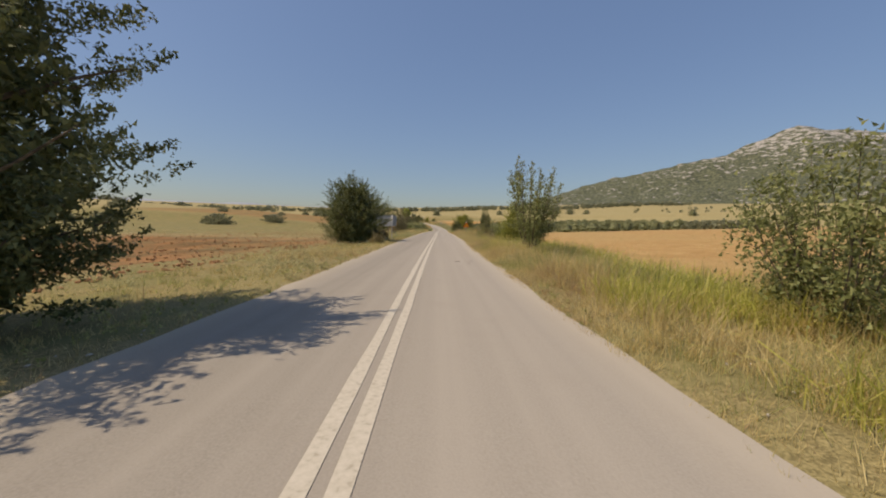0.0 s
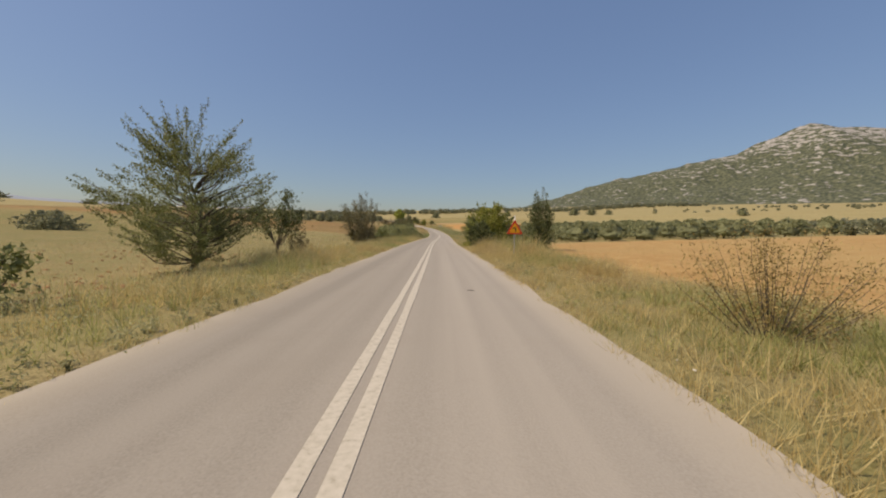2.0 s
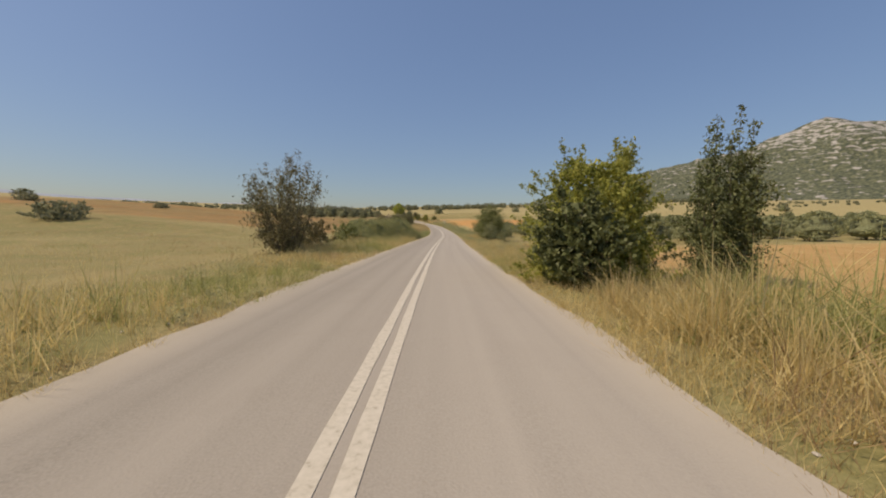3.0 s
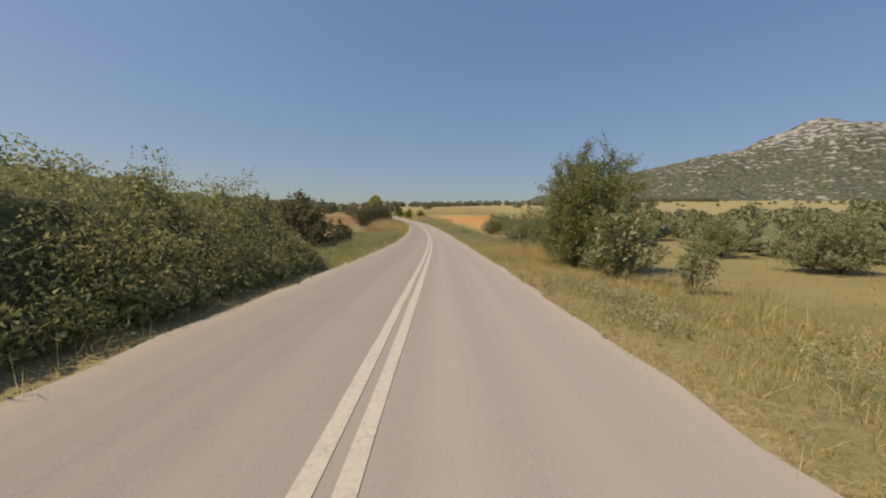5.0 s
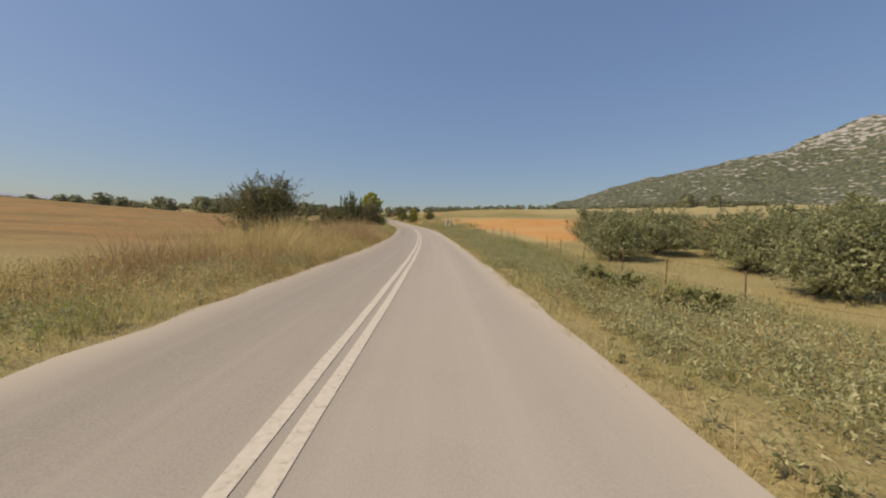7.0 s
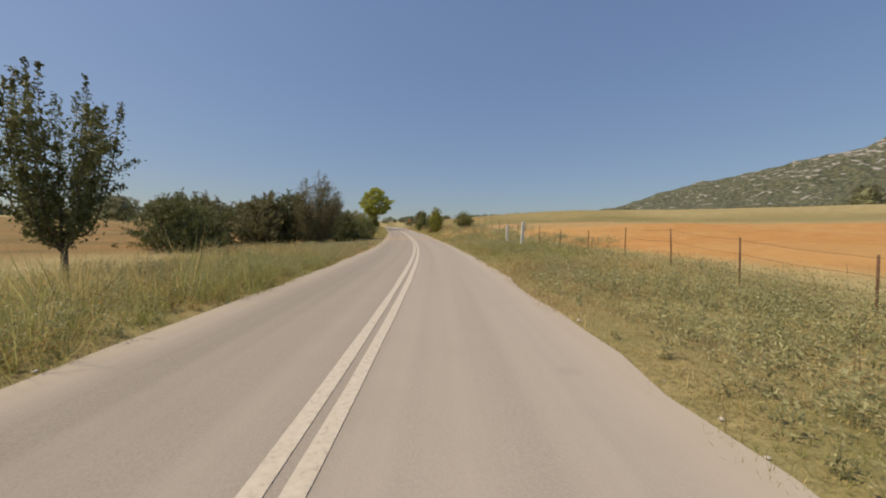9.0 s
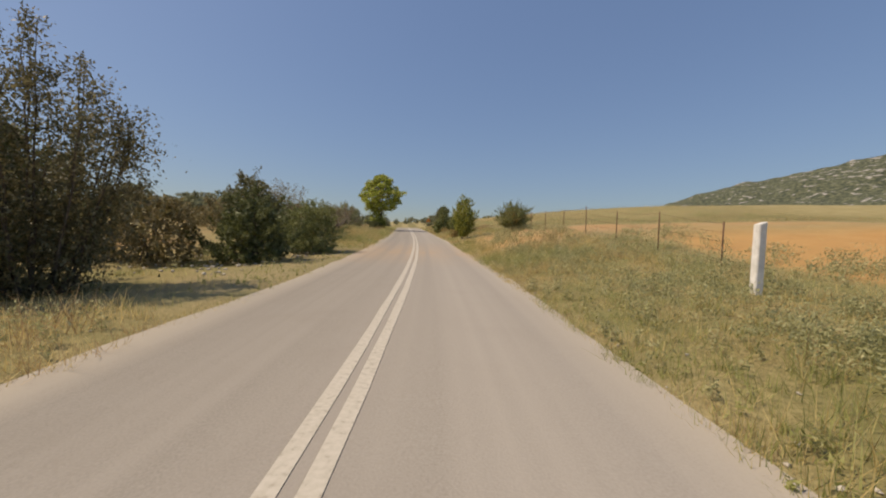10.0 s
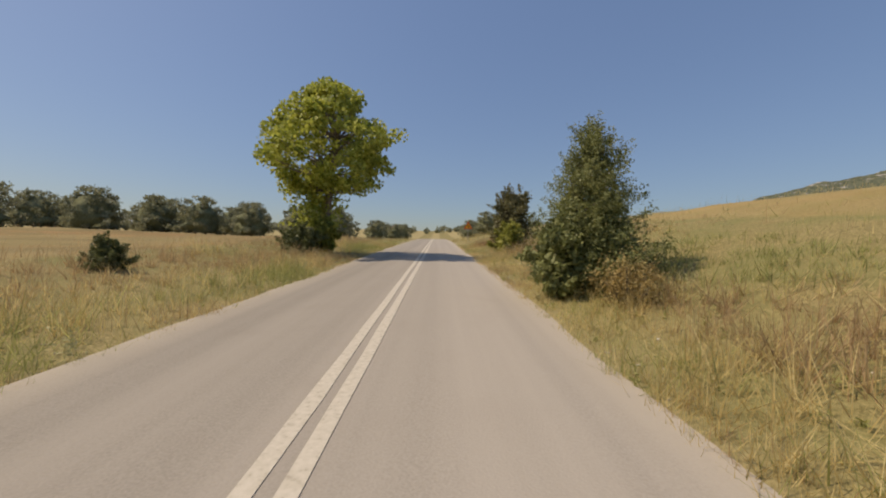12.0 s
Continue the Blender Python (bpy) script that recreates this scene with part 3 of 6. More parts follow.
def leaf_mesh(name, rng, centres, size, material, lean=0.0, shape=0.5):
    """Small pointed leaves at these places; lean turns them upwards."""
    n = len(centres)
    a = unit(rng, n) + np.array([0, 0, lean])
    a /= np.linalg.norm(a, axis=1, keepdims=True)
    b = np.cross(a, unit(rng, n))
    b /= np.linalg.norm(b, axis=1, keepdims=True) + 1e-9
    s = (size * rng.uniform(0.55, 1.3, n))[:, None]
    if shape < 0.75:
        v = np.stack([centres - a * s * 0.5 - b * s * shape * 0.5, centres - a * s * 0.4 + b * s * shape * 0.5, centres + a * s * 0.55], 1)
        return mesh_of(name, v.reshape(-1, 3), np.arange(3 * n).reshape(-1, 3), material)
    v = np.stack([centres - a * s * 0.5, centres + b * s * shape * 0.5, centres + a * s * 0.5, centres - b * s * shape * 0.5], 1)
    return mesh_of(name, v.reshape(-1, 3), np.arange(4 * n).reshape(-1, 4), material)


PROFILES = {
    "oak": lambda t: np.clip(0.58 + 1.5 * t, 0, 1) * np.clip(1 - np.clip((t - 0.28) / 0.74, 0, 1) ** 2.1, 0, 1) ** 0.75,
    "round": lambda t: np.sqrt(np.clip(1 - (2 * t - 1) ** 2, 0, 1)),
    "dome": lambda t: np.sqrt(np.clip(1 - t ** 2, 0, 1)) * np.clip(0.75 + t * 2, 0, 1),
    "cone": lambda t: np.clip(1 - t, 0, 1) ** 0.75 * np.clip(0.55 + t * 3, 0, 1) * 1.05,
    "spire": lambda t: np.clip(1 - t, 0, 1) ** 1.1 * np.clip(0.5 + t * 4, 0, 1) * 1.1,
    "broad": lambda t: np.sqrt(np.clip(1 - np.clip(t, 0, 1) ** 1.6, 0, 1)) * np.clip(0.6 + t * 2.2, 0, 1),
    "pear": lambda t: np.clip(1 - t, 0, 1) ** 0.72 * np.clip(0.66 + t * 1.6, 0, 1),
    "egg": lambda t: np.sin(np.pi * np.clip(t, 0, 1) ** 0.8) ** 0.7,
}


def crown_spots(rng, height, width, base, kind, clumps, gap):
    """Middles of the leaf clumps inside the crown's uneven outline."""
    out = []
    seed = Vector(rng.uniform(0, 50, 3))
    while len(out) < clumps:
        t, ang = rng.uniform(0, 1), rng.uniform(0, 2 * math.pi)
        w = float(PROFILES[kind](np.array(t))) * width / 2
        way = Vector((math.cos(ang), math.sin(ang), t * 3))
        w *= 0.78 + 0.45 * (noise.noise(way * 1.7 + seed) + 0.35)
        r = max(rng.uniform(0, 1), rng.uniform(0, 1)) ** 0.6 * w
        p = Vector((r * math.cos(ang), r * math.sin(ang), base + (height - base) * t))
        if noise.noise(p * (2.2 / max(width, 1)) * 1.6 + seed) > gap:
            out.append(p)
    return np.array([tuple(p) for p in out])


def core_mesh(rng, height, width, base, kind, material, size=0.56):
    """One uneven solid mass in place of the dense leaves and twigs deep inside a crown, its shade put into the colour.
    """
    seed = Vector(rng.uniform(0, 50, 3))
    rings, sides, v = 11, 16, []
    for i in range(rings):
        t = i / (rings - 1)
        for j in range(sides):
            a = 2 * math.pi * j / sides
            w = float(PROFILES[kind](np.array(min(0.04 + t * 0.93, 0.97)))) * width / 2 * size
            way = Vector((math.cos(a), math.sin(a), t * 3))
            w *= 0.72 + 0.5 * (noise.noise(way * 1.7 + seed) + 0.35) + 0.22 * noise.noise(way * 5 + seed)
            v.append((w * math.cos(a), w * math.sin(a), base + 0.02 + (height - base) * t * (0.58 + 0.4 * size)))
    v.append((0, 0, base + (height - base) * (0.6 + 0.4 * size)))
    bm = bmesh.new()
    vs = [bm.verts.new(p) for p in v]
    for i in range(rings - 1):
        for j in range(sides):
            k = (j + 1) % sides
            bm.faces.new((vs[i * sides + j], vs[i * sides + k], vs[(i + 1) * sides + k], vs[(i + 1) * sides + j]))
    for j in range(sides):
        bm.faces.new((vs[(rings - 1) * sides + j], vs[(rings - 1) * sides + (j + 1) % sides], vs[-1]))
    return mesh_bm("inner_fill", bm, material, True)


def nearest_wood(wood_points, p):
    """The point of the trunks from which a limb to p would grow."""
    cost = np.linalg.norm(wood_points - p, axis=1) + 0.8 * np.clip(wood_points[:, 2] - p[2] + 0.2, 0, None)
    return wood_points[np.argmin(cost)]


def sprays(rng, height, width, base, kind, leaves, stems, wood, trunk, gap, spread, spike=1.0):
    """Limbs that end in fans of leafy twigs about the crown's outline. Adds the limbs to wood, returns the leaves' places."""
    seed = Vector(rng.uniform(0, 50, 3))
    count = int(np.clip(leaves / 130, 26, 260))
    starts, tips, share = [], [], []
    k = tries = 0
    while k < count:
        tries += 1
        t = rng.uniform(0, 1)
        w = float(PROFILES[kind](np.array(t)))
        if rng.random() > w + 0.12:
            continue
        ang = tries * 2.39996 + rng.normal(0, 0.3)
        way = Vector((math.cos(ang), math.sin(ang), t * 2.4))
        lobe = noise.noise(way * 1.5 + seed)
        if gap > -0.28 and lobe < gap - 0.12 * (1 - t):
            continue
        r = w * width / 2 * (0.97 + 0.32 * lobe) * (1.04 - 0.55 * rng.uniform(0, 1) ** 2.0) + rng.normal(0, 0.02) * width
        tip = np.array([r * math.cos(ang), r * math.sin(ang), base + (height - base) * (t * (0.97 + 0.12 * lobe) + rng.normal(0, 0.015))])
        q = nearest_wood(stems, tip - np.array([0, 0, 0.25 * abs(r)]))
        line = bend(rng, q, tip, 0.07, 5)
        if k % 2 == 0:
            wood.add(line, trunk * min(0.4, 0.1 + 0.08 * np.linalg.norm(tip - q)) * np.linspace(1, 0.15, 5))
        out = (tip - q) / (np.linalg.norm(tip - q) + 1e-6)
        for j in range(7):
            u = rng.uniform(0.5, 1.0) if j else 0.96
            a = q + (tip - q) * u
            long = width ** 0.75 * (0.11 if kind == "dome" else 0.15) * rng.uniform(0.5, 1.25) * (spike if j == 0 else 1)
            b = out * (0.9 if j else 1.3) + rng.normal(0, 0.5 if j else 0.15, 3) + np.array([0, 0, 0.28])
            starts.append(a)
            tips.append(a + b / np.linalg.norm(b) * long)
            share.append(1.8 * spike if j == 0 else 1.0)
            if j == 0 and spike > 1.2:
                wood.add([a, (a + tips[-1]) / 2, tips[-1]], trunk * np.array([0.07, 0.05, 0.02]))
        k += 1
    starts, tips = np.array(starts), np.array(tips)
    pick = rng.choice(len(starts), leaves, p=np.array(share) / sum(share))
    v = rng.uniform(0.0, 1.06, (leaves, 1))
    fat = 0.36 * spread * (width / 4) ** 0.5 * (1.25 - 0.7 * v) * np.where(np.array(share)[pick] > 1, 0.75, 1.0)[:, None]
    return starts[pick] + (tips[pick] - starts[pick]) * v + rng.normal(0, 1, (leaves, 3)) * fat


def inner_spots(rng, height, width, base, kind, count):
    """Places for the shaded leaves deep inside a crown."""
    t = rng.uniform(0.0, 0.9, count * 3)
    t = t[rng.random(len(t)) < PROFILES[kind](t)][:count]
    ang, r = rng.uniform(0, 2 * np.pi, len(t)), rng.uniform(0, 1, len(t)) ** 0.6 * PROFILES[kind](t) * width * 0.36
    return np.stack([r * np.cos(ang), r * np.sin(ang), np.maximum(base + (height - base) * t * 0.93, 0.05)], -1)


def tree(name, place, label, category, height, width, base=0.25, kind="round", leaves=6000, leaf=0.1, material=None,
         seed=1, stems=1, trunk=0.12, gap=-0.25, clumps=0, spread=0.16, bark=None, group="", shape=0.5, turn_z=0.0, limbs=26, core=True, spike=1.0):
    """A tree or bush: a trunk with limbs and a crown of leaf clumps."""
    leaves = int(leaves * 1.35)
    rng = np.random.default_rng(seed)
    root = thing(name, place, label, category, group, turn_z)
    if clumps:
        spots = crown_spots(rng, height, width, base * height, kind, clumps, gap)
    wood = Tubes(5)
    ends = []
    for k in range(stems):
        foot = np.array([rng.normal(0, 0.06 * width), rng.normal(0, 0.06 * width), -0.15]) if stems > 1 else np.array([0, 0, -0.15])
        goal = np.array([rng.normal(0, width * 0.12 * (stems > 1) + 0.05), rng.normal(0, width * 0.12 * (stems > 1) + 0.05), height * rng.uniform(0.62, 0.8)])
        pts = bend(rng, foot, goal, 0.05, 8)
        wood.add(pts, trunk * np.linspace(1.15, 0.22, 8))
        ends.append(pts)
    allp = np.concatenate(ends)
    allp = allp[allp[:, 2] > min(0.15, base * 0.5) * height]
    if clumps:
        for p in spots[rng.permutation(len(spots))[:min(len(spots), limbs)]]:
            q = nearest_wood(allp, p)
            wood.add(bend(rng, q, p, 0.08, 4), trunk * min(0.45, 0.12 + 0.1 * np.linalg.norm(q - p)) * np.linspace(1, 0.2, 4))
        per = leaves // len(spots)
        pts = np.repeat(spots, per, 0) + ball(rng, per * len(spots)) * np.array([spread, spread, spread * 0.8]) * 1.9 * (width / 4) ** 0.5
    else:
        pts = sprays(rng, height, width, base * height, kind, leaves, allp, wood, trunk, gap, spread, spike)
    part("trunk", wood.mesh("trunk", bark or BARK), root)
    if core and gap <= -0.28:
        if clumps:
            part("inner_fill", core_mesh(rng, height, width, base * height, kind, CORE_PALE if material in (LEAF_HAZED, LEAF_OLIVE) else CORE, 0.56 if core is True else core), root)
        else:
            deep = inner_spots(rng, height, width, base * height, kind, int(leaves * 0.3))
            part("inner_fill", leaf_mesh("inner_fill", rng, deep, leaf * 1.9, material or LEAF_MID, 0.1, 0.74), root)
    pts[:, 2] = np.maximum(pts[:, 2], 0.03)
    part("crown", leaf_mesh("crown", rng, pts, leaf * (1.3 if clumps else 1.05), material or LEAF_MID, 0.2, max(shape, 0.6)), root)
    return root


def shoots(name, place, label, category, height, width, count=14, leaves=4000, leaf=0.09, material=None, seed=1, bare=0.15,
           bundle=0.13, trunk=0.05, bow=0.25, group="", foot=0.1, even=0.55, shape=0.5, stock=0.0, fall=0.45):
    """A tree of upright shoots that fan out from the stock, with leaves along them."""
    rng = np.random.default_rng(seed)
    root = thing(name, place, label, category, group)
    wood, pts = Tubes(5), []
    per = leaves // count
    for k in range(count):
        ang, out = rng.uniform(0, 2 * math.pi), rng.uniform(0.05, 1) ** even * width / 2
        top = height * (1 - fall * (out / (width / 2)) ** 2) * rng.uniform(0.78, 1.0)
        if stock:
            ang = k * 2.4 + rng.normal(0, 0.3)
        a = np.array([math.cos(ang) * foot * out, math.sin(ang) * foot * out, stock * rng.uniform(0.7, 1.1) - 0.15])
        b = np.array([math.cos(ang) * out, math.sin(ang) * out, top])
        w = np.linspace(0, 1, 9)[:, None]
        line = a + (b - a) * np.concatenate([w ** (1 - bow), w ** (1 - bow), w ** (1 + bow)], 1) + rng.normal(0, 0.02, (9, 3)) * height * 0.35 * w
        wood.add(line, trunk * np.linspace(1, 0.12, 9))
        u = rng.uniform(bare, 1.02, per) ** 0.85
        at = np.stack([np.interp(u, w[:, 0], line[:, i]) for i in range(3)], 1)
        fat = bundle * (0.35 + 1.4 * np.sin(np.pi * np.clip(u, 0, 1)) ** 0.8)
        lump = 0.6 + 0.8 * np.abs(np.sin(u * rng.uniform(9, 15) + k))
        pts.append(at + rng.normal(0, 1, (per, 3)) * (fat * lump)[:, None])
        for j in range(4):
            u0 = rng.uniform(max(bare, 0.2), 0.9)
            q = np.array([np.interp(u0, w[:, 0], line[:, i]) for i in range(3)])
            side_way = np.array([math.cos(ang + rng.normal(0, 1)), math.sin(ang + rng.normal(0, 1)), rng.uniform(0.4, 1.2)])
            tip = q + side_way * rng.uniform(0.08, 0.2) * height * 0.5
            wood.add(bend(rng, q, tip, 0.08, 3), trunk * 0.3 * np.linspace(1, 0.2, 3))
            m = per // 7
            pts.append(q + (tip - q) * rng.uniform(0.2, 1.1, (m, 1)) + rng.normal(0, bundle * 0.6, (m, 3)))
    if stock:
        wood.add(bend(rng, (0, 0, -0.2), (0, 0, stock), 0.03, 5), max(0.08, trunk * 2.6) * np.linspace(1.2, 0.8, 5))
    part("trunk", wood.mesh("trunk", BARK), root)
    pts = np.concatenate(pts)
    pts[:, 2] = np.maximum(pts[:, 2], 0.03)
    part("crown", leaf_mesh("crown", rng, pts, leaf * 1.35, material or LEAF_MID, 0.5, max(shape, 0.6)), root)
    return root


def bare_tree(place, label, height, width, seed, group, twigs=6, leaves=3200):
    """An old leafless orchard tree that forks again and again."""
    rng = np.random.default_rng(seed)
    root = thing("almond_tree", place, label, "tree", group)
    trunk_part, twig_part, tips = Tubes(7), Tubes(3), []

    def fork(p, way, long, r, level):
        q = p + way * long
        pts = bend(rng, p, q, 0.09, 5)
        (trunk_part if level < 3 else twig_part).add(pts, r * np.linspace(1, 0.62 if level < 4 else 0.2, 5))
        if level >= twigs:
            tips.append(pts[2:])
            return
        for _ in range(3 if level in (0, 2, 3) else 2 + (rng.random() < 0.6)):
            turned = way + rng.normal(0, 0.62, 3) + np.array([0, 0, 0.0 if level < 3 else 0.35])
            if level == 0:
                ang = 2.1 * _ + rng.normal(0, 0.25) + seed
                turned = np.array([math.cos(ang), math.sin(ang), rng.uniform(0.75, 1.3)])
            turned[2] = max(turned[2], -0.1)
            turned /= np.linalg.norm(turned)
            start = pts[-1] if level < 1 else pts[rng.integers(2, 5)]
            fork(start, turned, long * rng.uniform(0.6, 0.88) if level else width * 0.27, r * 0.58, level + 1)

    fork(np.array([0, 0, -0.2]), np.array([0.08, 0.05, 0.99]), height * 0.2, 0.05 * height, 0)
    part("trunk", trunk_part.mesh("trunk", DARK_WOOD), root)
    tagged(part("branchwork", twig_part.mesh("branchwork", TWIG), root), kind="stuff")
    t = np.concatenate(tips)
    pick = t[rng.integers(0, len(t), leaves)] + rng.normal(0, 0.05, (leaves, 3))
    part("dry_leaves", leaf_mesh("dry_leaves", rng, pick, 0.06, LEAF_BROWN), root, "few shrivelled brown leaves")
    return root


# ---------------------------------------------------------------- land and road
def build_land():
    ys = np.concatenate([-np.geomspace(3000, 30, 22), np.arange(-28, 300, 1.5), 300 + np.geomspace(3, 2900, 60)])
    near_out = np.concatenate([np.linspace(0, 2.6, 4), np.arange(2.9, 10, 0.45), np.arange(10, 36, 1.0), np.geomspace(37, 3000, 46)])
    ds = np.concatenate([-near_out[:0:-1], near_out])
    d, y = np.meshgrid(ds, ys)
    x = d + np.interp(y, y_all, x_all)
    z = land_z(x.ravel(), y.ravel())
    v = np.stack([x.ravel(), y.ravel(), z], -1)
    n = len(ds)
    i = np.arange((len(ys) - 1) * n).reshape(-1, n)[:, :-1].ravel()
    me = mesh_of("ground", v, np.stack([i, i + 1, i + n + 1, i + n], -1), LAND, True)
    zone = me.attributes.new("zone", "FLOAT_COLOR", "POINT")
    zone.data.foreach_set("color", zones(x.ravel(), y.ravel()).astype(np.float32).ravel())
    tagged(new("ground", me), "dry farmland with ploughed fields and grassy verges", "ground", kind="structure")


road_s = np.concatenate([[-600, -200, -60], np.arange(-19, 400, 1.0)])


def road_frame(s):
    """Middle of the road and the way across it, s metres along."""
    s = np.asarray(s, float)
    cx, cy = np.interp(s, along, road_x), np.interp(s, along, road_y)
    back, past = np.minimum(s - along[0], 0), np.maximum(s - along[-1], 0)
    a = np.interp(s, along, turn)
    cx, cy = cx - np.sin(a) * (back + past), cy + np.cos(a) * (back + past)
    return cx, cy, np.interp(cy, y_all, z_all), np.cos(a), np.sin(a)


def build_road():
    rng = np.random.default_rng(4)
    cols = np.array([-HALF, -HALF + 0.12, -1.8, -0.9, 0, 0.9, 1.8, HALF - 0.12, HALF])
    cx, cy, cz, ca, sa = road_frame(road_s)
    rows, uvs = [], []
    for k, c in enumerate(cols):
        off = np.full(len(road_s), c)
        if k in (0, 8):
            off = off + np.sign(c) * ((patchy(road_s, road_s * 0 + k, 3.1, 21) - 0.5) * 0.14 + (patchy(road_s, road_s * 0 + k, 1.0, 22) - 0.5) * 0.16)
        crown = -0.03 * (c / HALF) ** 2
        rows.append(np.stack([cx + off * ca, cy + off * sa, cz + crown], -1))
        uvs.append(np.stack([off, road_s], -1))
    # sides that go down into the ground
    left, right = rows[0] + np.array([0, 0, -0.15]), rows[-1] + np.array([0, 0, -0.15])
    rows, uvs = [left] + rows + [right], [uvs[0]] + uvs + [uvs[-1]]
    m, n = len(rows), len(road_s)
    v = np.stack(rows, 1).reshape(-1, 3)
    uv = np.stack(uvs, 1).reshape(-1, 2)
    i = (np.arange(n - 1)[:, None] * m + np.arange(m - 1)[None]).ravel()
    f = np.stack([i, i + 1, i + m + 1, i + m], -1)
    me = mesh_of("road", v, f, ROAD, False)
    layer = me.uv_layers.new(name="lane")
    layer.data.foreach_set("uv", uv[f.ravel()].astype(np.float32).ravel())
    road = tagged(new("road", me), "narrow sun-bleached asphalt country road", "road", kind="structure")
    for c in (-0.105, 0.105):
        rows = []
        for e in (-0.062, 0.062):
            off = c + e + (patchy(road_s, road_s * 0 + c * 9 + e * 90, 0.9, 31) - 0.5) * 0.02
            lift = cz + 0.005
            rows.append(np.stack([cx + off * ca, cy + off * sa, lift], -1))
        v = np.stack(rows, 1).reshape(-1, 3)
        i = np.arange(n - 1) * 2
        me = mesh_of("centre_line", v, np.stack([i, i + 1, i + 3, i + 2], -1), PAINT)
        part("centre_line", me, road, "worn white painted line")


def build_hill():
    """The long rocky hill beyond the fields."""
    at = [-400, 60, 162, 210, 277, 359, 436, 531, 636, 736, 866, 921, 973, 1018, 1071, 1158, 1400, 1900, 2600]
    tall = [30, 48, 56, 72, 64, 90, 112, 150, 174, 192, 225, 254, 280, 299, 288, 270, 255, 220, 120]
    xs = np.arange(-400, 2601, 11.0)
    top = np.interp(xs, at, tall) + (patchy(xs, xs * 0, 45, 41) - 0.5) * 9 + (patchy(xs, xs * 0, 14, 42) - 0.5) * 5
    ry = np.interp(xs, [-400, 300, 1019, 1900, 2600], [1540, 1330, 1049, 640, 250])
    ws = np.concatenate([np.linspace(-1, 0, 8)[:-1], np.linspace(0, 1, 46) ** 1.1])
    way = np.array([-0.36, -0.93])
    X, Wd = np.meshgrid(xs, ws)
    T, RY = np.meshgrid(top, ws)[0], np.meshgrid(ry, ws)[0]
    reach = 120 + T * 1.35
    px, py = X + way[0] * Wd * reach, RY + way[1] * Wd * reach
    floor = ground_z(px.ravel(), py.ravel()).reshape(px.shape)
    fall = np.abs(Wd)
    prof = (1 - fall) ** 1.25
    rough_ = (patchy(px, py, 70, 43) - 0.5) * 34 + (patchy(px, py, 24, 44) - 0.5) * 16 + (patchy(px, py, 9, 45) - 0.5) * 6
    Z = floor - 6 + (np.maximum(T - floor, 5) + 6) * prof + rough_ * np.sin(np.pi * np.clip(fall, 0, 1)) * np.clip((T - 60) / 160, 0.05, 1)
    n = len(xs)
    v = np.stack([px.ravel(), py.ravel(), Z.ravel()], -1)
    i = np.arange((len(ws) - 1) * n).reshape(-1, n)[:, :-1].ravel()
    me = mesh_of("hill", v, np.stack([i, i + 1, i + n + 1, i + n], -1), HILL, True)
    tagged(new("backdrop_hill", me), "long rocky hill with olive scrub and pale limestone outcrops", "hill", kind="structure")


def build_far_ridge():
    """Low hills on the horizon, far beyond the fields, with haze painted in as blue."""
    ang = np.radians(np.linspace(-64, 4, 140))
    tall = 100 + 22 * np.exp(-((np.degrees(ang) + 50) / 7) ** 2) + 20 * (patchy(np.degrees(ang), ang * 0, 9, 47) - 0.5) + 8 * (patchy(np.degrees(ang), ang * 0, 2, 48) - 0.5)
    v = []
    for far_off, part_tall in ((2500, -0.1), (2650, 0.55), (2800, 1.0), (3000, 0.5)):
        v.append(np.stack([np.sin(ang) * far_off, np.cos(ang) * far_off, tall * part_tall], -1))
    n = len(ang)
    i = (np.arange(3)[:, None] * n + np.arange(n - 1)[None]).ravel()
    me = mesh_of("far_ridge", np.concatenate(v), np.stack([i, i + 1, i + n + 1, i + n], -1), HAZE_BLUE, True)
    tagged(new("backdrop_ridge", me), "low hills on the far horizon, coloured blue as by haze", "hills", kind="structure")


build_land()
build_road()
build_hill()
build_far_ridge()


# ---------------------------------------------------------------- trees and bushes along the left
VERGE = "roadside trees and bushes"
tree("tree", spot(-6.0, 2.2), "tall dark green leafy tree beside the road", "tree", 6.9, 5.6, 0.04, "oak", 50000, 0.074, LEAF_DARK, 11, 2, 0.16, -0.32, group=VERGE)
tree("tree", spot(-6.3, 27.6), "dense dark green tree, broad at the foot", "tree", 5.3, 5.2, 0.05, "oak", 42000, 0.07, LEAF_DARK, 12, 2, 0.13, -0.8, group=VERGE, spike=1.15)
tree("bush", spot(-3.9, 24.6), "small dark bush at the road's edge", "bush", 0.8, 1.3, 0.0, "dome", 900, 0.07, LEAF_BROWN, 13, 4, 0.02, -0.5, group=VERGE)
tree("bush", spot(-4.8, 30.2), "low brown-green bush beneath the hoarding", "bush", 1.1, 2.6, 0.0, "dome", 2200, 0.08, LEAF_BROWN, 14, 5, 0.02, -0.4, group=VERGE)
shoots("sapling", spot(-8.2, 46.0), "young green sapling in dry grass", "tree", 2.1, 2.2, 9, 1500, 0.1, LEAF_MID, 15, 0.1, 0.12, 0.025, group=VERGE)
tree("tree", spot(-8.6, 53.0), "spiky green tree with branches standing out", "tree", 5.5, 4.7, 0.05, "egg", 32000, 0.068, LEAF_MID, 16, 1, 0.12, -0.26, group=VERGE, spread=0.17, spike=1.8)
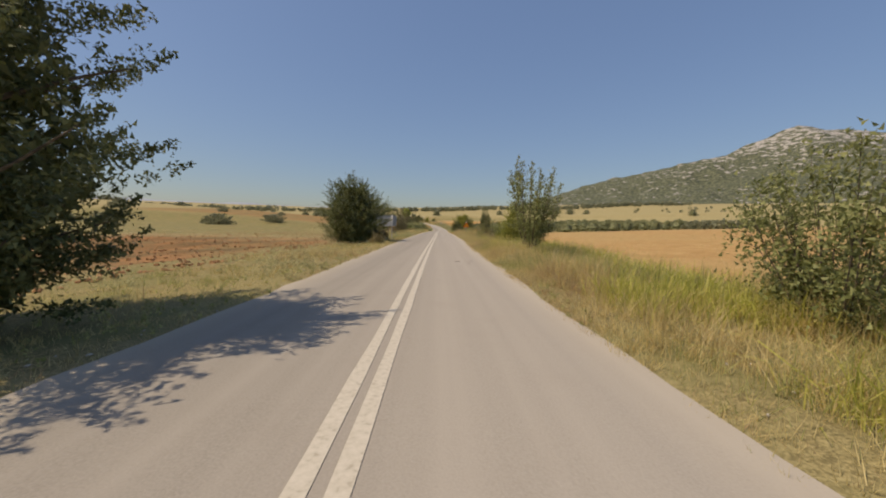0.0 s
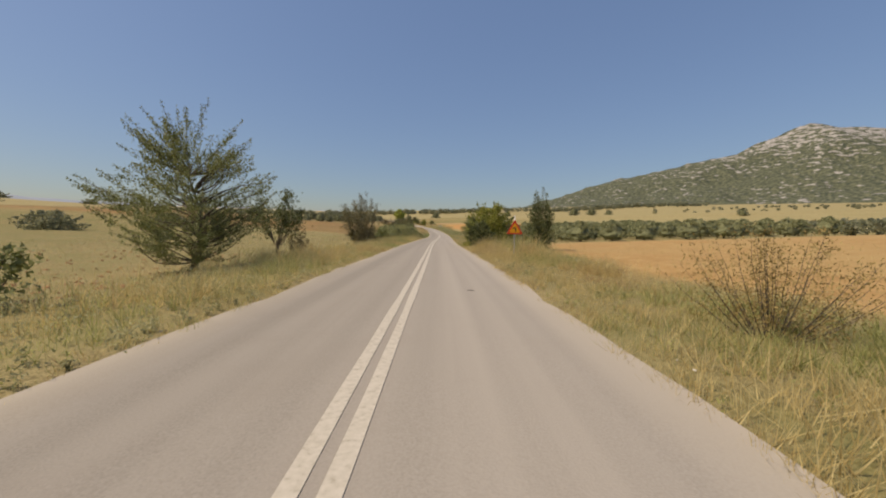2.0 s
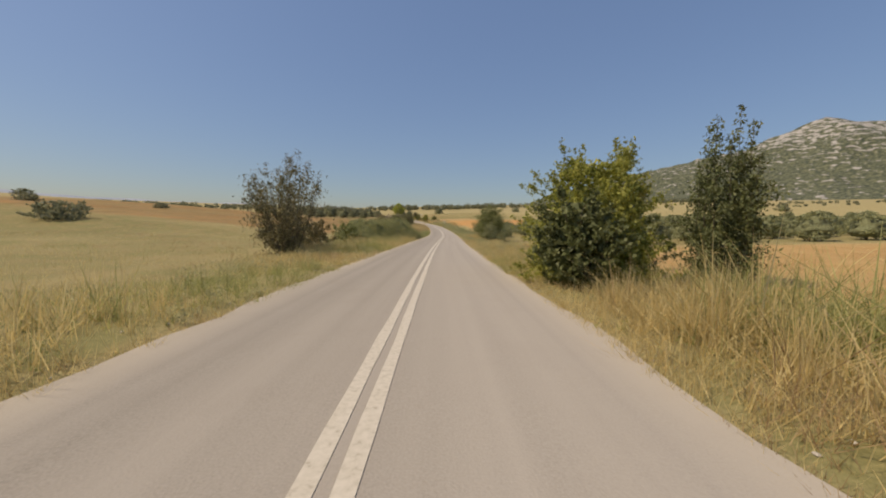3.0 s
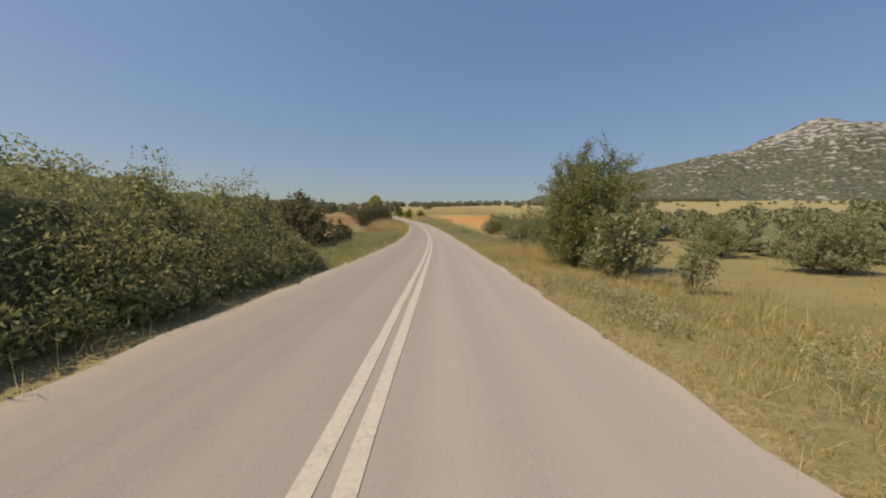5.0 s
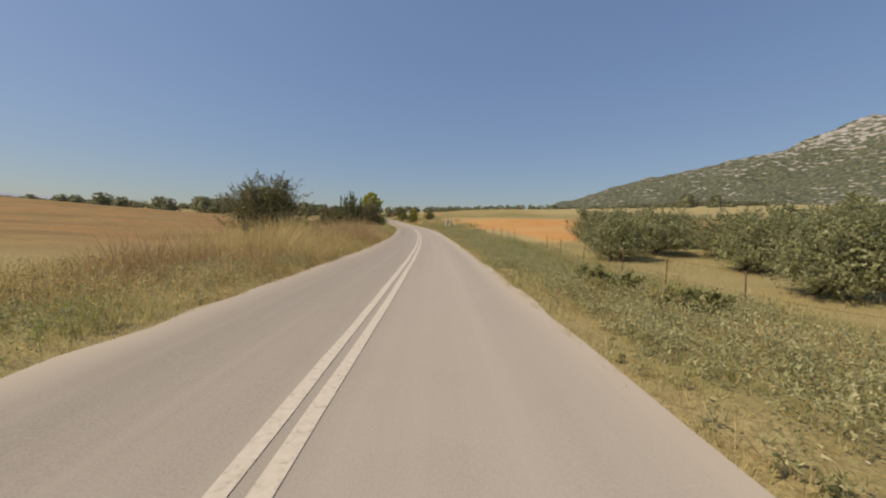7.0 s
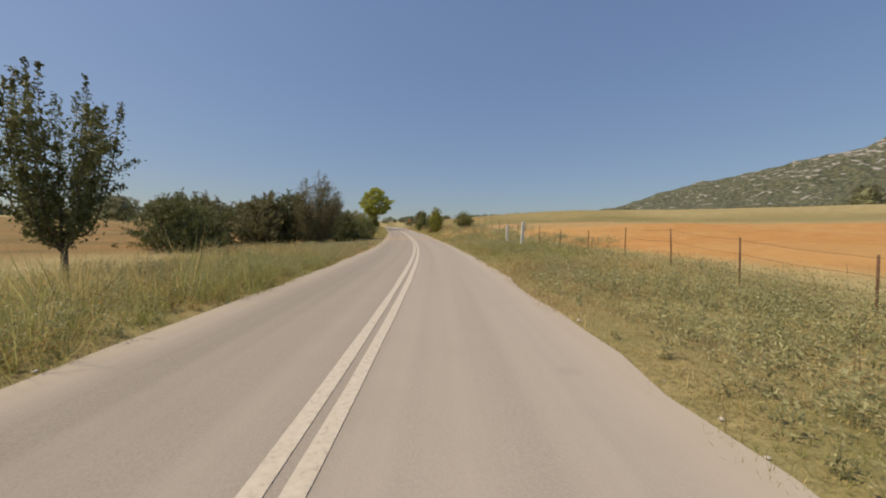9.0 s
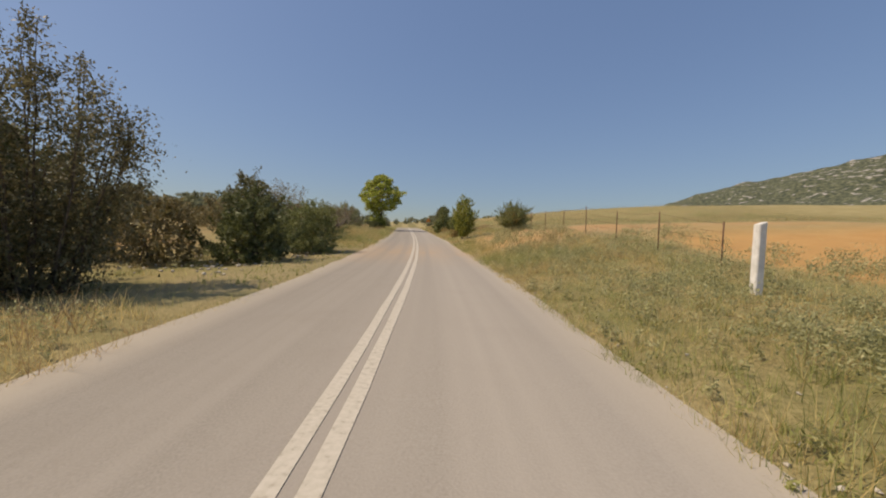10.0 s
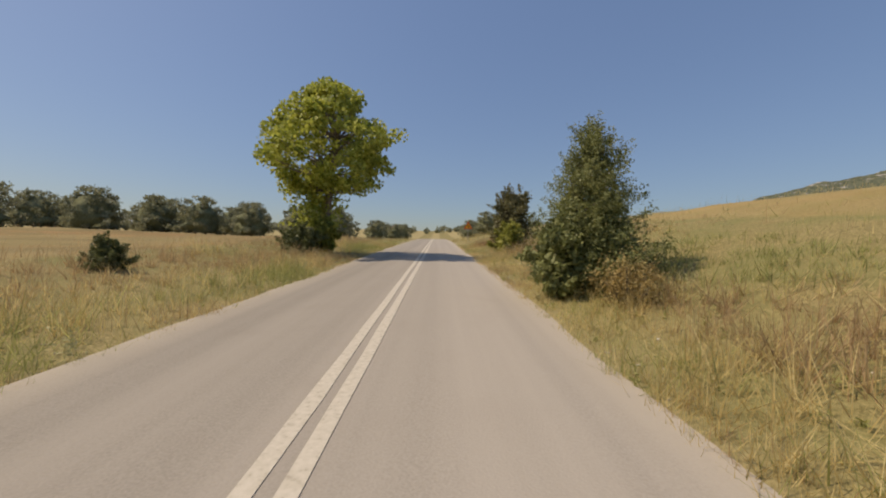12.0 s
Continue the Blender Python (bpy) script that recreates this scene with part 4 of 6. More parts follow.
shoots("tree", spot(-7.9, 58.8), "sparse young tree with a leaning bare trunk", "tree", 4.3, 3.6, 9, 2600, 0.085, LEAF_DARK, 18, 0.3, 0.15, 0.035, 0.0, VERGE, 0.15, stock=0.9)
shoots("bush", spot(-7.0, 59.2), "thin brown shrub in the grass", "bush", 1.9, 1.1, 9, 900, 0.07, LEAF_BROWN, 19, 0.15, 0.1, 0.015, group=VERGE)
shoots("tree", spot(-8.0, 80.5), "bushy tree with upright brown-green shoots", "tree", 6.3, 4.6, 30, 9000, 0.085, LEAF_PURPLE, 20, 0.1, 0.2, 0.04, 0.2, VERGE, 0.1)
tree("bush", spot(-8.2, 84.5), "low olive green roadside bush", "bush", 2.0, 3.4, 0.0, "dome", 2200, 0.1, LEAF_BROWN, 21, 5, 0.03, -0.4, group=VERGE)
tree("bush", spot(-7.4, 90.5), "low olive green roadside bush", "bush", 1.9, 3.4, 0.0, "dome", 2200, 0.1, LEAF_MID, 22, 5, 0.03, -0.4, group=VERGE)


def build_hedge():
    """The long bramble thicket that crowds the road."""
    rng = np.random.default_rng(30)
    root = thing("bramble_hedge", spot(-5.8, 103), "long tangled green bramble hedge crowding the road", "hedge")
    home = np.array(root.matrix_world.translation)

    def shape(y):
        fade = max(0.0, min(1.0, (y - 91.5) / 5.0, (114.2 - y) / 2.2))
        front = -3.05 + 0.3 * min(1.0, max(0.0, (y - 100) / 3)) - 0.8 * (1 - fade) - 0.5 * float(patchy(y, 0.0, 2.6, 33)) - max(0, 103 - y) * 0.13
        return fade, front

    def tall_at(y, d, fade, front):
        tall = 1.5 + 0.4 * min(1.0, max(0.0, (y - 99) / 5)) + 0.6 * float(patchy(y, d, 3.0, 34)) + 0.8 * float(patchy(y, d, 1.2, 35))
        return tall * fade ** 0.6 * min(1, 0.1 + (front - d) * 0.52)

    spots = []
    while len(spots) < 2300:
        y = rng.uniform(92.5, 114)
        fade, front = shape(y)
        d = max(front - rng.exponential(1.4), -9.2)
        p = spot(d, y)
        spots.append((p.x, p.y, p.z + tall_at(y, d, fade, front) * rng.uniform(0.02, 1) ** 0.7))
    spots = np.array(spots) - home
    # the dense heart of the thicket: a solid sheet with its shade painted in
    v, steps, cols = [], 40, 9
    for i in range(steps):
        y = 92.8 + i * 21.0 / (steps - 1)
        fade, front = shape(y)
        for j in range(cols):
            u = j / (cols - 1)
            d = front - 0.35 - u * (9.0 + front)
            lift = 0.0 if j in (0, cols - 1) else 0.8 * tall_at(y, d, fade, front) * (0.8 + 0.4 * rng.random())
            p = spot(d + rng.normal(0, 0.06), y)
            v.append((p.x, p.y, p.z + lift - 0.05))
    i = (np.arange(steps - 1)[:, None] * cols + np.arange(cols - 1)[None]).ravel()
    part("inner_fill", mesh_of("inner_fill", np.array(v) - home, np.stack([i, i + 1, i + cols + 1, i + cols], -1), CORE, True), root)
    per = 46
    pts = np.repeat(spots, per, 0) + ball(rng, per * len(spots)) * 0.3
    part("foliage", leaf_mesh("foliage", rng, pts, 0.075, LEAF_BRAMBLE, 0.3, 0.6), root)
    wood = Tubes(4)
    tips = []
    for p in spots[rng.permutation(len(spots))[:260]]:
        tip = p + np.array([rng.normal(0, 0.3), rng.normal(0, 0.3), rng.uniform(0.15, 0.6)])
        wood.add(bend(rng, p - np.array([0, 0, 0.9]), tip, 0.12, 5), 0.01 * np.linspace(1, 0.3, 5))
        tips.append(p + (tip - p) * rng.uniform(0, 1, (22, 1)) + rng.normal(0, 0.06, (22, 3)))
    tagged(part("stem_tangle", wood.mesh("stem_tangle", BARK), root), kind="stuff")
    part("shoot_leaves", leaf_mesh("shoot_leaves", rng, np.concatenate(tips), 0.065, LEAF_BRAMBLE, 0.3), root)


build_hedge()
tree("bush", spot(-7.7, 123.2), "large round dark green bush", "bush", 3.35, 4.7, 0.0, "dome", 11000, 0.1, LEAF_WARM, 41, 6, 0.06, -0.42, group=VERGE)
tree("bush", spot(-11.0, 124.6), "large round dark green bush", "bush", 3.15, 3.9, 0.0, "dome", 7000, 0.1, LEAF_WARM, 42, 6, 0.06, -0.42, group=VERGE)
tree("bush", spot(-6.4, 127.6), "small dark bush beside the larger one", "bush", 1.7, 2.2, 0.0, "dome", 2200, 0.09, LEAF_WARM, 43, 4, 0.04, -0.42, group=VERGE)
tree("tree", spot(-9.8, 165.3), "bushy grey-green tree in tall yellow grass", "tree", 3.9, 4.8, 0.0, "round", 20000, 0.075, LEAF_WARM, 44, 7, 0.05, -0.4, group=VERGE, spike=1.45, core=0.6)
tree("bush", spot(-9.6, 172.0), "small green bush in yellow grass", "bush", 1.6, 2.6, 0.0, "dome", 2000, 0.1, LEAF_MID, 45, 4, 0.03, -0.4, group=VERGE)
shoots("tree", spot(-8.6, 190.4), "upright dark green tree with candle-like shoots", "tree", 5.3, 3.1, 20, 9500, 0.07, LEAF_DARK, 46, 0.1, 0.07, 0.03, 0.5, VERGE, 0.05, 0.5, stock=1.25, fall=0.14)
tree("bush", spot(-11.2, 198.0), "low dark green bush in weeds", "bush", 2.6, 4.2, 0.0, "dome", 6500, 0.08, LEAF_DARK, 47, 6, 0.03, -0.45, group=VERGE)
tree("bush", spot(-12.0, 201.2), "low dark green thicket in weeds", "bush", 2.5, 4.2, 0.0, "dome", 5000, 0.09, LEAF_DARK, 147, 6, 0.03, -0.45, group=VERGE)
tree("bush", spot(-14.0, 204.0), "dark green thicket beside a ploughed field", "bush", 3.1, 4.8, 0.0, "dome", 5500, 0.095, LEAF_WARM, 148, 6, 0.04, -0.42, group=VERGE)
tree("bush", spot(-10.7, 206.6), "tall dark green thicket beside a ploughed field", "bush", 3.6, 5.0, 0.0, "dome", 10000, 0.095, LEAF_WARM, 48, 6, 0.05, -0.42, group=VERGE)
tree("bush", spot(-12.6, 212.0), "dark green thicket beside a ploughed field", "bush", 3.8, 4.6, 0.0, "dome", 4500, 0.1, LEAF_DARK, 49, 6, 0.05, -0.42, group=VERGE)
shoots("tree", spot(-7.2, 207.8), "roadside tree with purple-brown leaves", "tree", 5.7, 4.2, 30, 19000, 0.06, LEAF_PURPLE, 50, 0.08, 0.2, 0.04, 0.2, VERGE, 0.2, 0.6)
tree("tree", spot(-9.3, 208.2), "dark green roadside tree", "tree", 4.3, 3.4, 0.05, "egg", 5000, 0.1, LEAF_DARK, 51, 3, 0.06, -0.3, group=VERGE)
tree("bush", spot(-9.2, 213.2), "brown-green thicket by the road", "bush", 2.8, 4.4, 0.0, "dome", 4500, 0.09, LEAF_BROWN, 52, 6, 0.03, -0.3, group=VERGE)
tree("bush", spot(-6.2, 214.6), "round dark green bush by a sandy pull-in", "bush", 2.8, 3.6, 0.0, "dome", 6500, 0.085, LEAF_DARK, 53, 6, 0.04, -0.5, group=VERGE)
tree("bush", spot(-8.4, 219.0), "tall dark green bush behind the others", "bush", 3.9, 3.6, 0.0, "egg", 6000, 0.09, LEAF_WARM, 54, 5, 0.05, -0.4, group=VERGE)
tree("bush", spot(-5.0, 218.3), "green bush leaning to the road", "bush", 2.5, 3.4, 0.0, "dome", 9000, 0.062, LEAF_MID, 55, 6, 0.03, -0.45, group=VERGE)
tree("bush", spot(-8.8, 222.5), "green bush leaning to the road", "bush", 2.7, 3.6, 0.0, "dome", 5000, 0.085, LEAF_MID, 56, 6, 0.03, -0.45, group=VERGE)
shoots("bush", spot(-9.4, 226.0), "half-dead shrub with dry reddish twigs", "bush", 4.2, 3.6, 26, 2600, 0.07, LEAF_BROWN, 57, 0.3, 0.14, 0.02, 0.1, VERGE, 0.2, 0.6)

ORCHARD = "bare trees of the old orchard"
for k, (d, y, h, w, s) in enumerate(((-6.4, 227.6, 2.7, 3.6, 60), (-7.3, 234.6, 2.6, 3.9, 61), (-10.5, 224.5, 3.4, 4.6, 62), (-12.5, 232.5, 2.9, 4.2, 63),
                                     (-13.5, 240.5, 2.8, 4.0, 64), (-16.5, 236.5, 3.0, 4.4, 65))):
    bare_tree(spot(d, y), "old leafless almond tree with a dark forked trunk", h, w, s, ORCHARD)
tree("olive_tree", spot(-7.9, 241.0), "grey-green olive tree in dry grass", "tree", 2.8, 4.0, 0.12, "broad", 13000, 0.065, LEAF_OLIVE, 66, 2, 0.12, -0.2, group="olive trees", core=False)
tree("bush", spot(-6.6, 235.3), "low brown-green bush among dry grass", "bush", 0.6, 1.1, 0.0, "dome", 1500, 0.06, LEAF_BROWN, 69, 4, 0.02, -0.4, group=VERGE)
tree("bush", spot(-7.0, 246.6), "small dark shrub alone in brown grass", "bush", 0.85, 1.0, 0.0, "dome", 4000, 0.04, LEAF_DARK, 67, 4, 0.02, -0.4, group=VERGE)
tree("bush", spot(-16.5, 229.5), "dark thicket behind the orchard trees", "bush", 2.4, 5.0, 0.0, "dome", 3200, 0.11, LEAF_BROWN, 68, 6, 0.03, -0.35, group=VERGE)


def build_plane_tree():
    rng = np.random.default_rng(70)
    root = thing("plane_tree", spot(-4.9, 256.6), "tall round tree with bright yellow-green leaves", "tree", size=0.8)
    wood = Tubes(8)
    trunk_line = bend(rng, (0, 0, -0.2), (0.5, 0.2, 7.0), 0.03, 9)
    wood.add(trunk_line, 0.24 * np.linspace(1.2, 0.35, 9))
    spots = crown_spots(rng, 10.2, 8.0, 3.9, "oak", 200, -0.3)
    for p in spots[:90]:
        cost = np.linalg.norm(trunk_line - p, axis=1) + 1.2 * np.clip(trunk_line[:, 2] - p[2] + 0.6, 0, None)
        q = trunk_line[np.argmin(cost)]
        wood.add(bend(rng, q, p, 0.07, 5), 0.055 * np.linspace(1, 0.15, 5))
    pts = np.repeat(spots, 74, 0) + ball(rng, 74 * len(spots)) * np.array([0.62, 0.62, 0.5])
    low = np.stack([rng.normal(-0.6, 0.7, 1500), rng.normal(0, 0.7, 1500), rng.uniform(1.6, 4.2, 1500)], -1)
    part("trunk", wood.mesh("trunk", DEAD_WOOD), root)
    part("crown", leaf_mesh("crown", rng, np.concatenate([pts, low]), 0.25, LEAF_PLANE, 0.1, 0.85), root)


build_plane_tree()
tree("bush", spot(-5.6, 255.0), "dark bush under the yellow-green tree", "bush", 1.3, 2.4, 0.0, "dome", 4000, 0.09, LEAF_DARK, 71, 6, 0.03, -0.4, group=VERGE)
tree("bush", spot(-4.7, 255.8), "bright green bush under the tall tree", "bush", 2.1, 1.6, 0.0, "egg", 2600, 0.13, LEAF_YELLOW, 72, 4, 0.03, -0.35, group=VERGE)

# ---------------------------------------------------------------- trees and bushes along the right
shoots("bush", spot(7.3, 3.8), "loose leafy green bush among tall reeds", "bush", 3.6, 3.6, 30, 7000, 0.065, LEAF_MID, 80, 0.08, 0.16, 0.02, 0.1, VERGE, 0.2, 0.6)
shoots("tree", spot(5.25, 16.8), "young tree of upright leafy shoots from one stock", "tree", 5.5, 3.7, 19, 6500, 0.075, LEAF_MID, 283, 0.15, 0.1, 0.035, 0.35, VERGE, 0.06, 0.6, stock=0.7)
tree("tree", spot(6.4, 27.0), "small dark green tree with a pointed top", "tree", 3.4, 3.1, 0.1, "cone", 16000, 0.058, LEAF_YELLOW, 83, 1, 0.05, -0.5, group=VERGE, core=0.42, spread=0.15)
tree("bush", spot(5.9, 34.4), "scraggly grey-green bush with showing twigs", "bush", 2.5, 3.6, 0.02, "dome", 9000, 0.042, LEAF_MID, 84, 9, 0.022, -0.02, spread=0.2, group=VERGE)
tree("bush", spot(6.4, 35.2), "darker green heart of the scraggly bush", "bush", 1.7, 2.6, 0.02, "dome", 5000, 0.05, LEAF_MID, 85, 6, 0.03, -0.3, group=VERGE)
shoots("bush", spot(5.6, 44.4), "half-bare dry shrub with thin brown twigs", "bush", 1.8, 3.2, 40, 4200, 0.03, LEAF_DRY, 86, 0.2, 0.1, 0.009, 0.1, VERGE, 0.1, 0.7)
tree("bush", spot(4.9, 70.4), "broad yellow-green bush at the road's edge", "bush", 4.2, 4.4, 0.0, "dome", 14000, 0.08, LEAF_YELLOW, 87, 6, 0.05, -0.45, group=VERGE, shape=0.7)
tree("bush", spot(3.9, 68.6), "dark green fig bush at the road's edge", "bush", 2.5, 2.2, 0.0, "egg", 6000, 0.085, LEAF_DARK, 88, 5, 0.05, -0.4, group=VERGE, shape=0.8)
tree("bush", spot(6.2, 72.0), "green bush behind the yellowing one", "bush", 3.6, 3.4, 0.0, "dome", 4500, 0.1, LEAF_MID, 89, 5, 0.05, -0.4, group=VERGE)
shoots("poplar", spot(9.6, 71.4), "clump of slender upright green poplars", "tree", 6.2, 1.9, 16, 10000, 0.085, LEAF_DARK, 90, 0.06, 0.15, 0.035, 0.7, VERGE, 0.6, 0.5)
tree("tree", spot(7.3, 117.5), "tall leafy green roadside tree turning yellow", "tree", 5.7, 5.3, 0.0, "egg", 30000, 0.066, LEAF_MID, 191, 5, 0.08, -0.6, group=VERGE, shape=0.6)
shoots("tree", spot(7.2, 117.7), "upright yellowing shoots of the roadside tree", "tree", 5.8, 4.2, 22, 4500, 0.07, LEAF_MID, 92, 0.3, 0.16, 0.03, 0.3, VERGE, 0.1, 0.5)
tree("olive_tree", spot(6.9, 113.6), "young silvery olive tree beside the taller tree", "tree", 2.8, 2.8, 0.04, "egg", 4500, 0.085, LEAF_OLIVE, 93, 4, 0.04, -0.35, group="olive trees", shape=0.3)
shoots("bush", spot(8.3, 111.6), "small thin olive sapling", "bush", 1.9, 1.1, 8, 900, 0.07, LEAF_OLIVE, 94, 0.3, 0.1, 0.018, group="olive trees", shape=0.3)
tree("bush", spot(8.4, 133.0), "broad olive-green thicket below the road", "bush", 3.0, 5.2, 0.0, "dome", 12000, 0.07, LEAF_OLIVE, 95, 6, 0.05, -0.3, group=VERGE, shape=0.35)
tree("bush", spot(9.7, 128.2), "broad olive-green thicket below the road", "bush", 2.5, 5.0, 0.0, "dome", 9000, 0.07, LEAF_OLIVE, 97, 6, 0.05, -0.3, group=VERGE, shape=0.35)
tree("bush", spot(13.2, 139.4), "broad olive-green thicket below the road", "bush", 2.5, 4.6, 0.0, "dome", 8000, 0.07, LEAF_OLIVE, 98, 6, 0.05, -0.3, group=VERGE, shape=0.35)
tree("bramble", spot(5.0, 150.7), "low patch of fresh green brambles", "bush", 0.6, 2.0, 0.0, "dome", 2600, 0.075, LEAF_BRAMBLE, 99, 6, 0.015, -0.3, group=VERGE, shape=0.8)
tree("bramble", spot(6.3, 149.2), "low patch of fresh green brambles", "bush", 0.5, 1.6, 0.0, "dome", 1500, 0.075, LEAF_BRAMBLE, 199, 6, 0.015, -0.3, group=VERGE, shape=0.8)
shoots("bush", spot(9.2, 136.9), "dry reddish-brown shrub on the verge", "bush", 2.2, 4.2, 60, 9000, 0.045, LEAF_PINK, 96, 0.2, 0.13, 0.014, 0.0, VERGE, 0.2, 0.6)


def build_grove():
    """Rows of olive trees beyond the verge."""
    near = [tree("olive_tree", spot(d, y), "grey-green olive tree with a short dark trunk", "tree", 2.7, 4.2, 0.1, "broad", 8000, 0.072, LEAF_OLIVE, sd, 2, 0.1, -0.5,
                 group="olive grove", shape=0.3, core=0.6, spread=0.18) for d, y, sd in ((13.6, 108.1, 101), (14.9, 157.4, 102), (17.2, 116.0, 103))]
    back = [tree("olive_tree", spot(d, y), "grey-green olive tree with a short dark trunk", "tree", 2.7, 3.9, 0.1, "broad", 1000, 0.19, LEAF_OLIVE, sd, 2, 0.1, -0.3,
                 clumps=70, limbs=12, group="olive grove", shape=0.4, core=0.74) for d, y, sd in ((33.0, 110.0, 104), (34.0, 150.0, 105))]
    rng = np.random.default_rng(106)
    row_end = [(14.8, 164.4), (14.4, 168.2), (14.2, 172.2)]
    taken = row_end + [(13.6, 108.1), (14.9, 157.4), (17.2, 116.0), (33.0, 110.0), (34.0, 150.0), (7.6, 117.0), (8.4, 133.0), (9.7, 128.2), (13.2, 139.4), (9.2, 136.9)]
    for k, (d, y) in enumerate(row_end):
        copy_thing(near[k], Matrix.LocRotScale(spot(d, y), Euler((0, 0, 1.7 * k)), (1.08,) * 3))
    for row in range(10):
        for col in range(13):
            d, y = 12.2 + row * 6.2 + rng.normal(0, 0.5), 103 + col * 5.4 + rng.normal(0, 0.5)
            if any((d - a) ** 2 + (y - b) ** 2 < 12 for a, b in taken) or rng.random() < (0.3 if row < 3 and y < 150 else 0.06) or (row == 0 and y < 122) or y > 172:
                continue
            pick = near[rng.integers(0, 3)] if row < 2 else back[rng.integers(0, 2)]
            size = rng.uniform(0.88, 1.12) * (1 if row < 2 else 1.2)
            copy_thing(pick, Matrix.LocRotScale(spot(d, y), Euler((0, 0, rng.uniform(0, 6.28))), (size,) * 3))


build_grove()
tree("bush", spot(7.3, 229.6), "spreading thorny bush on the earth bank", "bush", 2.1, 2.7, 0.08, "egg", 12000, 0.05, LEAF_MID, 111, 7, 0.05, -0.5, group=VERGE, core=0.5, spread=0.13, spike=1.6)
shoots("bush", spot(7.1, 229.4), "yellowish outer twigs of the thorny bush", "bush", 1.8, 2.7, 14, 700, 0.05, LEAF_DRY, 112, 0.45, 0.1, 0.014, -0.4, VERGE, 0.05, 0.6)
tree("tree", spot(4.0, 231.9), "slender young tree with fresh green leaves", "tree", 3.7, 2.1, 0.05, "egg", 10000, 0.06, LEAF_YELLOW, 113, 3, 0.035, -0.5, group=VERGE, core=0.3)
tree("bush", spot(4.05, 236.3), "rounded green bush full of leaves", "bush", 2.5, 1.85, 0.1, "egg", 13000, 0.045, LEAF_MID, 114, 5, 0.04, -0.3, group=VERGE, core=0.45, spread=0.12)
shoots("bush", spot(3.7, 235.6), "low dry twigs before the green bush", "bush", 0.9, 1.2, 22, 900, 0.06, LEAF_DRY, 115, 0.1, 0.1, 0.01, 0.0, VERGE, 0.2, 0.6)
tree("tree", spot(4.0, 248.2), "dark conifer-like tree with a pointed top", "tree", 3.4, 2.9, 0.0, "cone", 26000, 0.046, LEAF_MID, 116, 1, 0.07, -0.6, group=VERGE)
tree("bush", spot(3.25, 247.7), "glossy green fig bush before the pointed tree", "bush", 1.6, 1.5, 0.0, "egg", 2200, 0.09, LEAF_MID, 117, 4, 0.03, -0.35, group=VERGE, shape=0.8)
shoots("bush", spot(4.0, 246.7), "low dry brown shrub in grass", "bush", 0.8, 1.2, 30, 2600, 0.034, LEAF_DRY, 118, 0.1, 0.1, 0.01, 0.0, VERGE, 0.2, 0.6)
tree("tree", spot(5.5, 263.5), "dark green tree on the roadside rise", "tree", 3.7, 3.4, 0.0, "broad", 9000, 0.1, LEAF_WARM, 119, 4, 0.08, -0.4, group=VERGE)
tree("bush", spot(4.5, 258.5), "bright green bush at the road's edge", "bush", 1.5, 2.0, 0.0, "dome", 2800, 0.12, LEAF_YELLOW, 120, 5, 0.04, -0.4, group=VERGE)

# ---------------------------------------------------------------- trees farther off
FAR = "scattered trees in the fields"
far_bush = tree("bush", spot(-57, 95), "rounded dark green bush in a stubble field", "bush", 3.4, 9.0, 0.0, "dome", 1800, 0.26, LEAF_HAZED, 130, 6, 0.06, -0.4, group=FAR, limbs=10, core=0.6)
far_tree = tree("tree", spot(-72, 232), "round tree on the field's skyline", "tree", 4.2, 6.4, 0.05, "dome", 2200, 0.2, LEAF_HAZED, 131, 2, 0.12, -0.5, clumps=110, group=FAR, limbs=10, core=0.62)


def copies(ob, rows):
    rng = np.random.default_rng(len(rows))
    for d, y, size in rows:
        size *= 1.02 if y > 255 and -70 < d < -11 else 1.0
        copy_thing(ob, Matrix.LocRotScale(spot(d, y), Euler((0, 0, rng.uniform(0, 6.28))), (size,) * 3))


copies(far_bush, ((-80, 89, 0.8), (-92, 92, 0.7), (-64, 101, 0.3), (-48, 107, 0.8), (-55, 117, 0.3), (-100, 115, 0.6), (-75, 128, 0.5), (-120, 140, 0.8),
                  (-130, 120, 0.7), (-60, 140, 0.4), (-150, 170, 0.8), (-110, 160, 0.6)))
copies(far_tree, ((-66, 230, 0.8), (-61, 238, 0.9), (-56, 233, 0.8), (-50, 240, 1.0), (-45, 236, 0.9), (-40, 243, 1.0), (-34, 240, 1.0), (-29, 246, 0.9),
                  (-24, 243, 0.9), (-156, 310, 1.1), (-180, 290, 1.2), (-195, 300, 1.2), (-105, 262, 0.9), (-96, 256, 0.9), (110, 276, 1.3), (124, 280, 1.2),
                  (92, 330, 1.2), (150, 300, 1.0), (60, 420, 1.6), (180, 240, 1.0),
                  (-13, 284, 0.9), (-17, 288, 1.0), (-33, 282, 1.2), (-40, 281, 1.2), (-26, 284, 1.1), (-48, 279, 1.1), (-56, 276, 1.2), (-65, 274, 1.2), (-22, 292, 1.2), (-29, 288, 1.2), (-36, 293, 1.1), (-44, 287, 1.3), (-52, 291, 1.2), (-60, 284, 1.2), (-68, 290, 1.2), (-17, 300, 1.1),
                  (-12, 309, 0.9), (-9, 318, 0.8), (-8, 326, 0.9), (-14, 330, 1.0), (9, 300, 0.9), (8, 318, 0.9), (10, 335, 1.0), (-26, 305, 1.2),
                  (-35, 268, 1.0), (-42, 262, 1.1), (-50, 258, 1.0)))


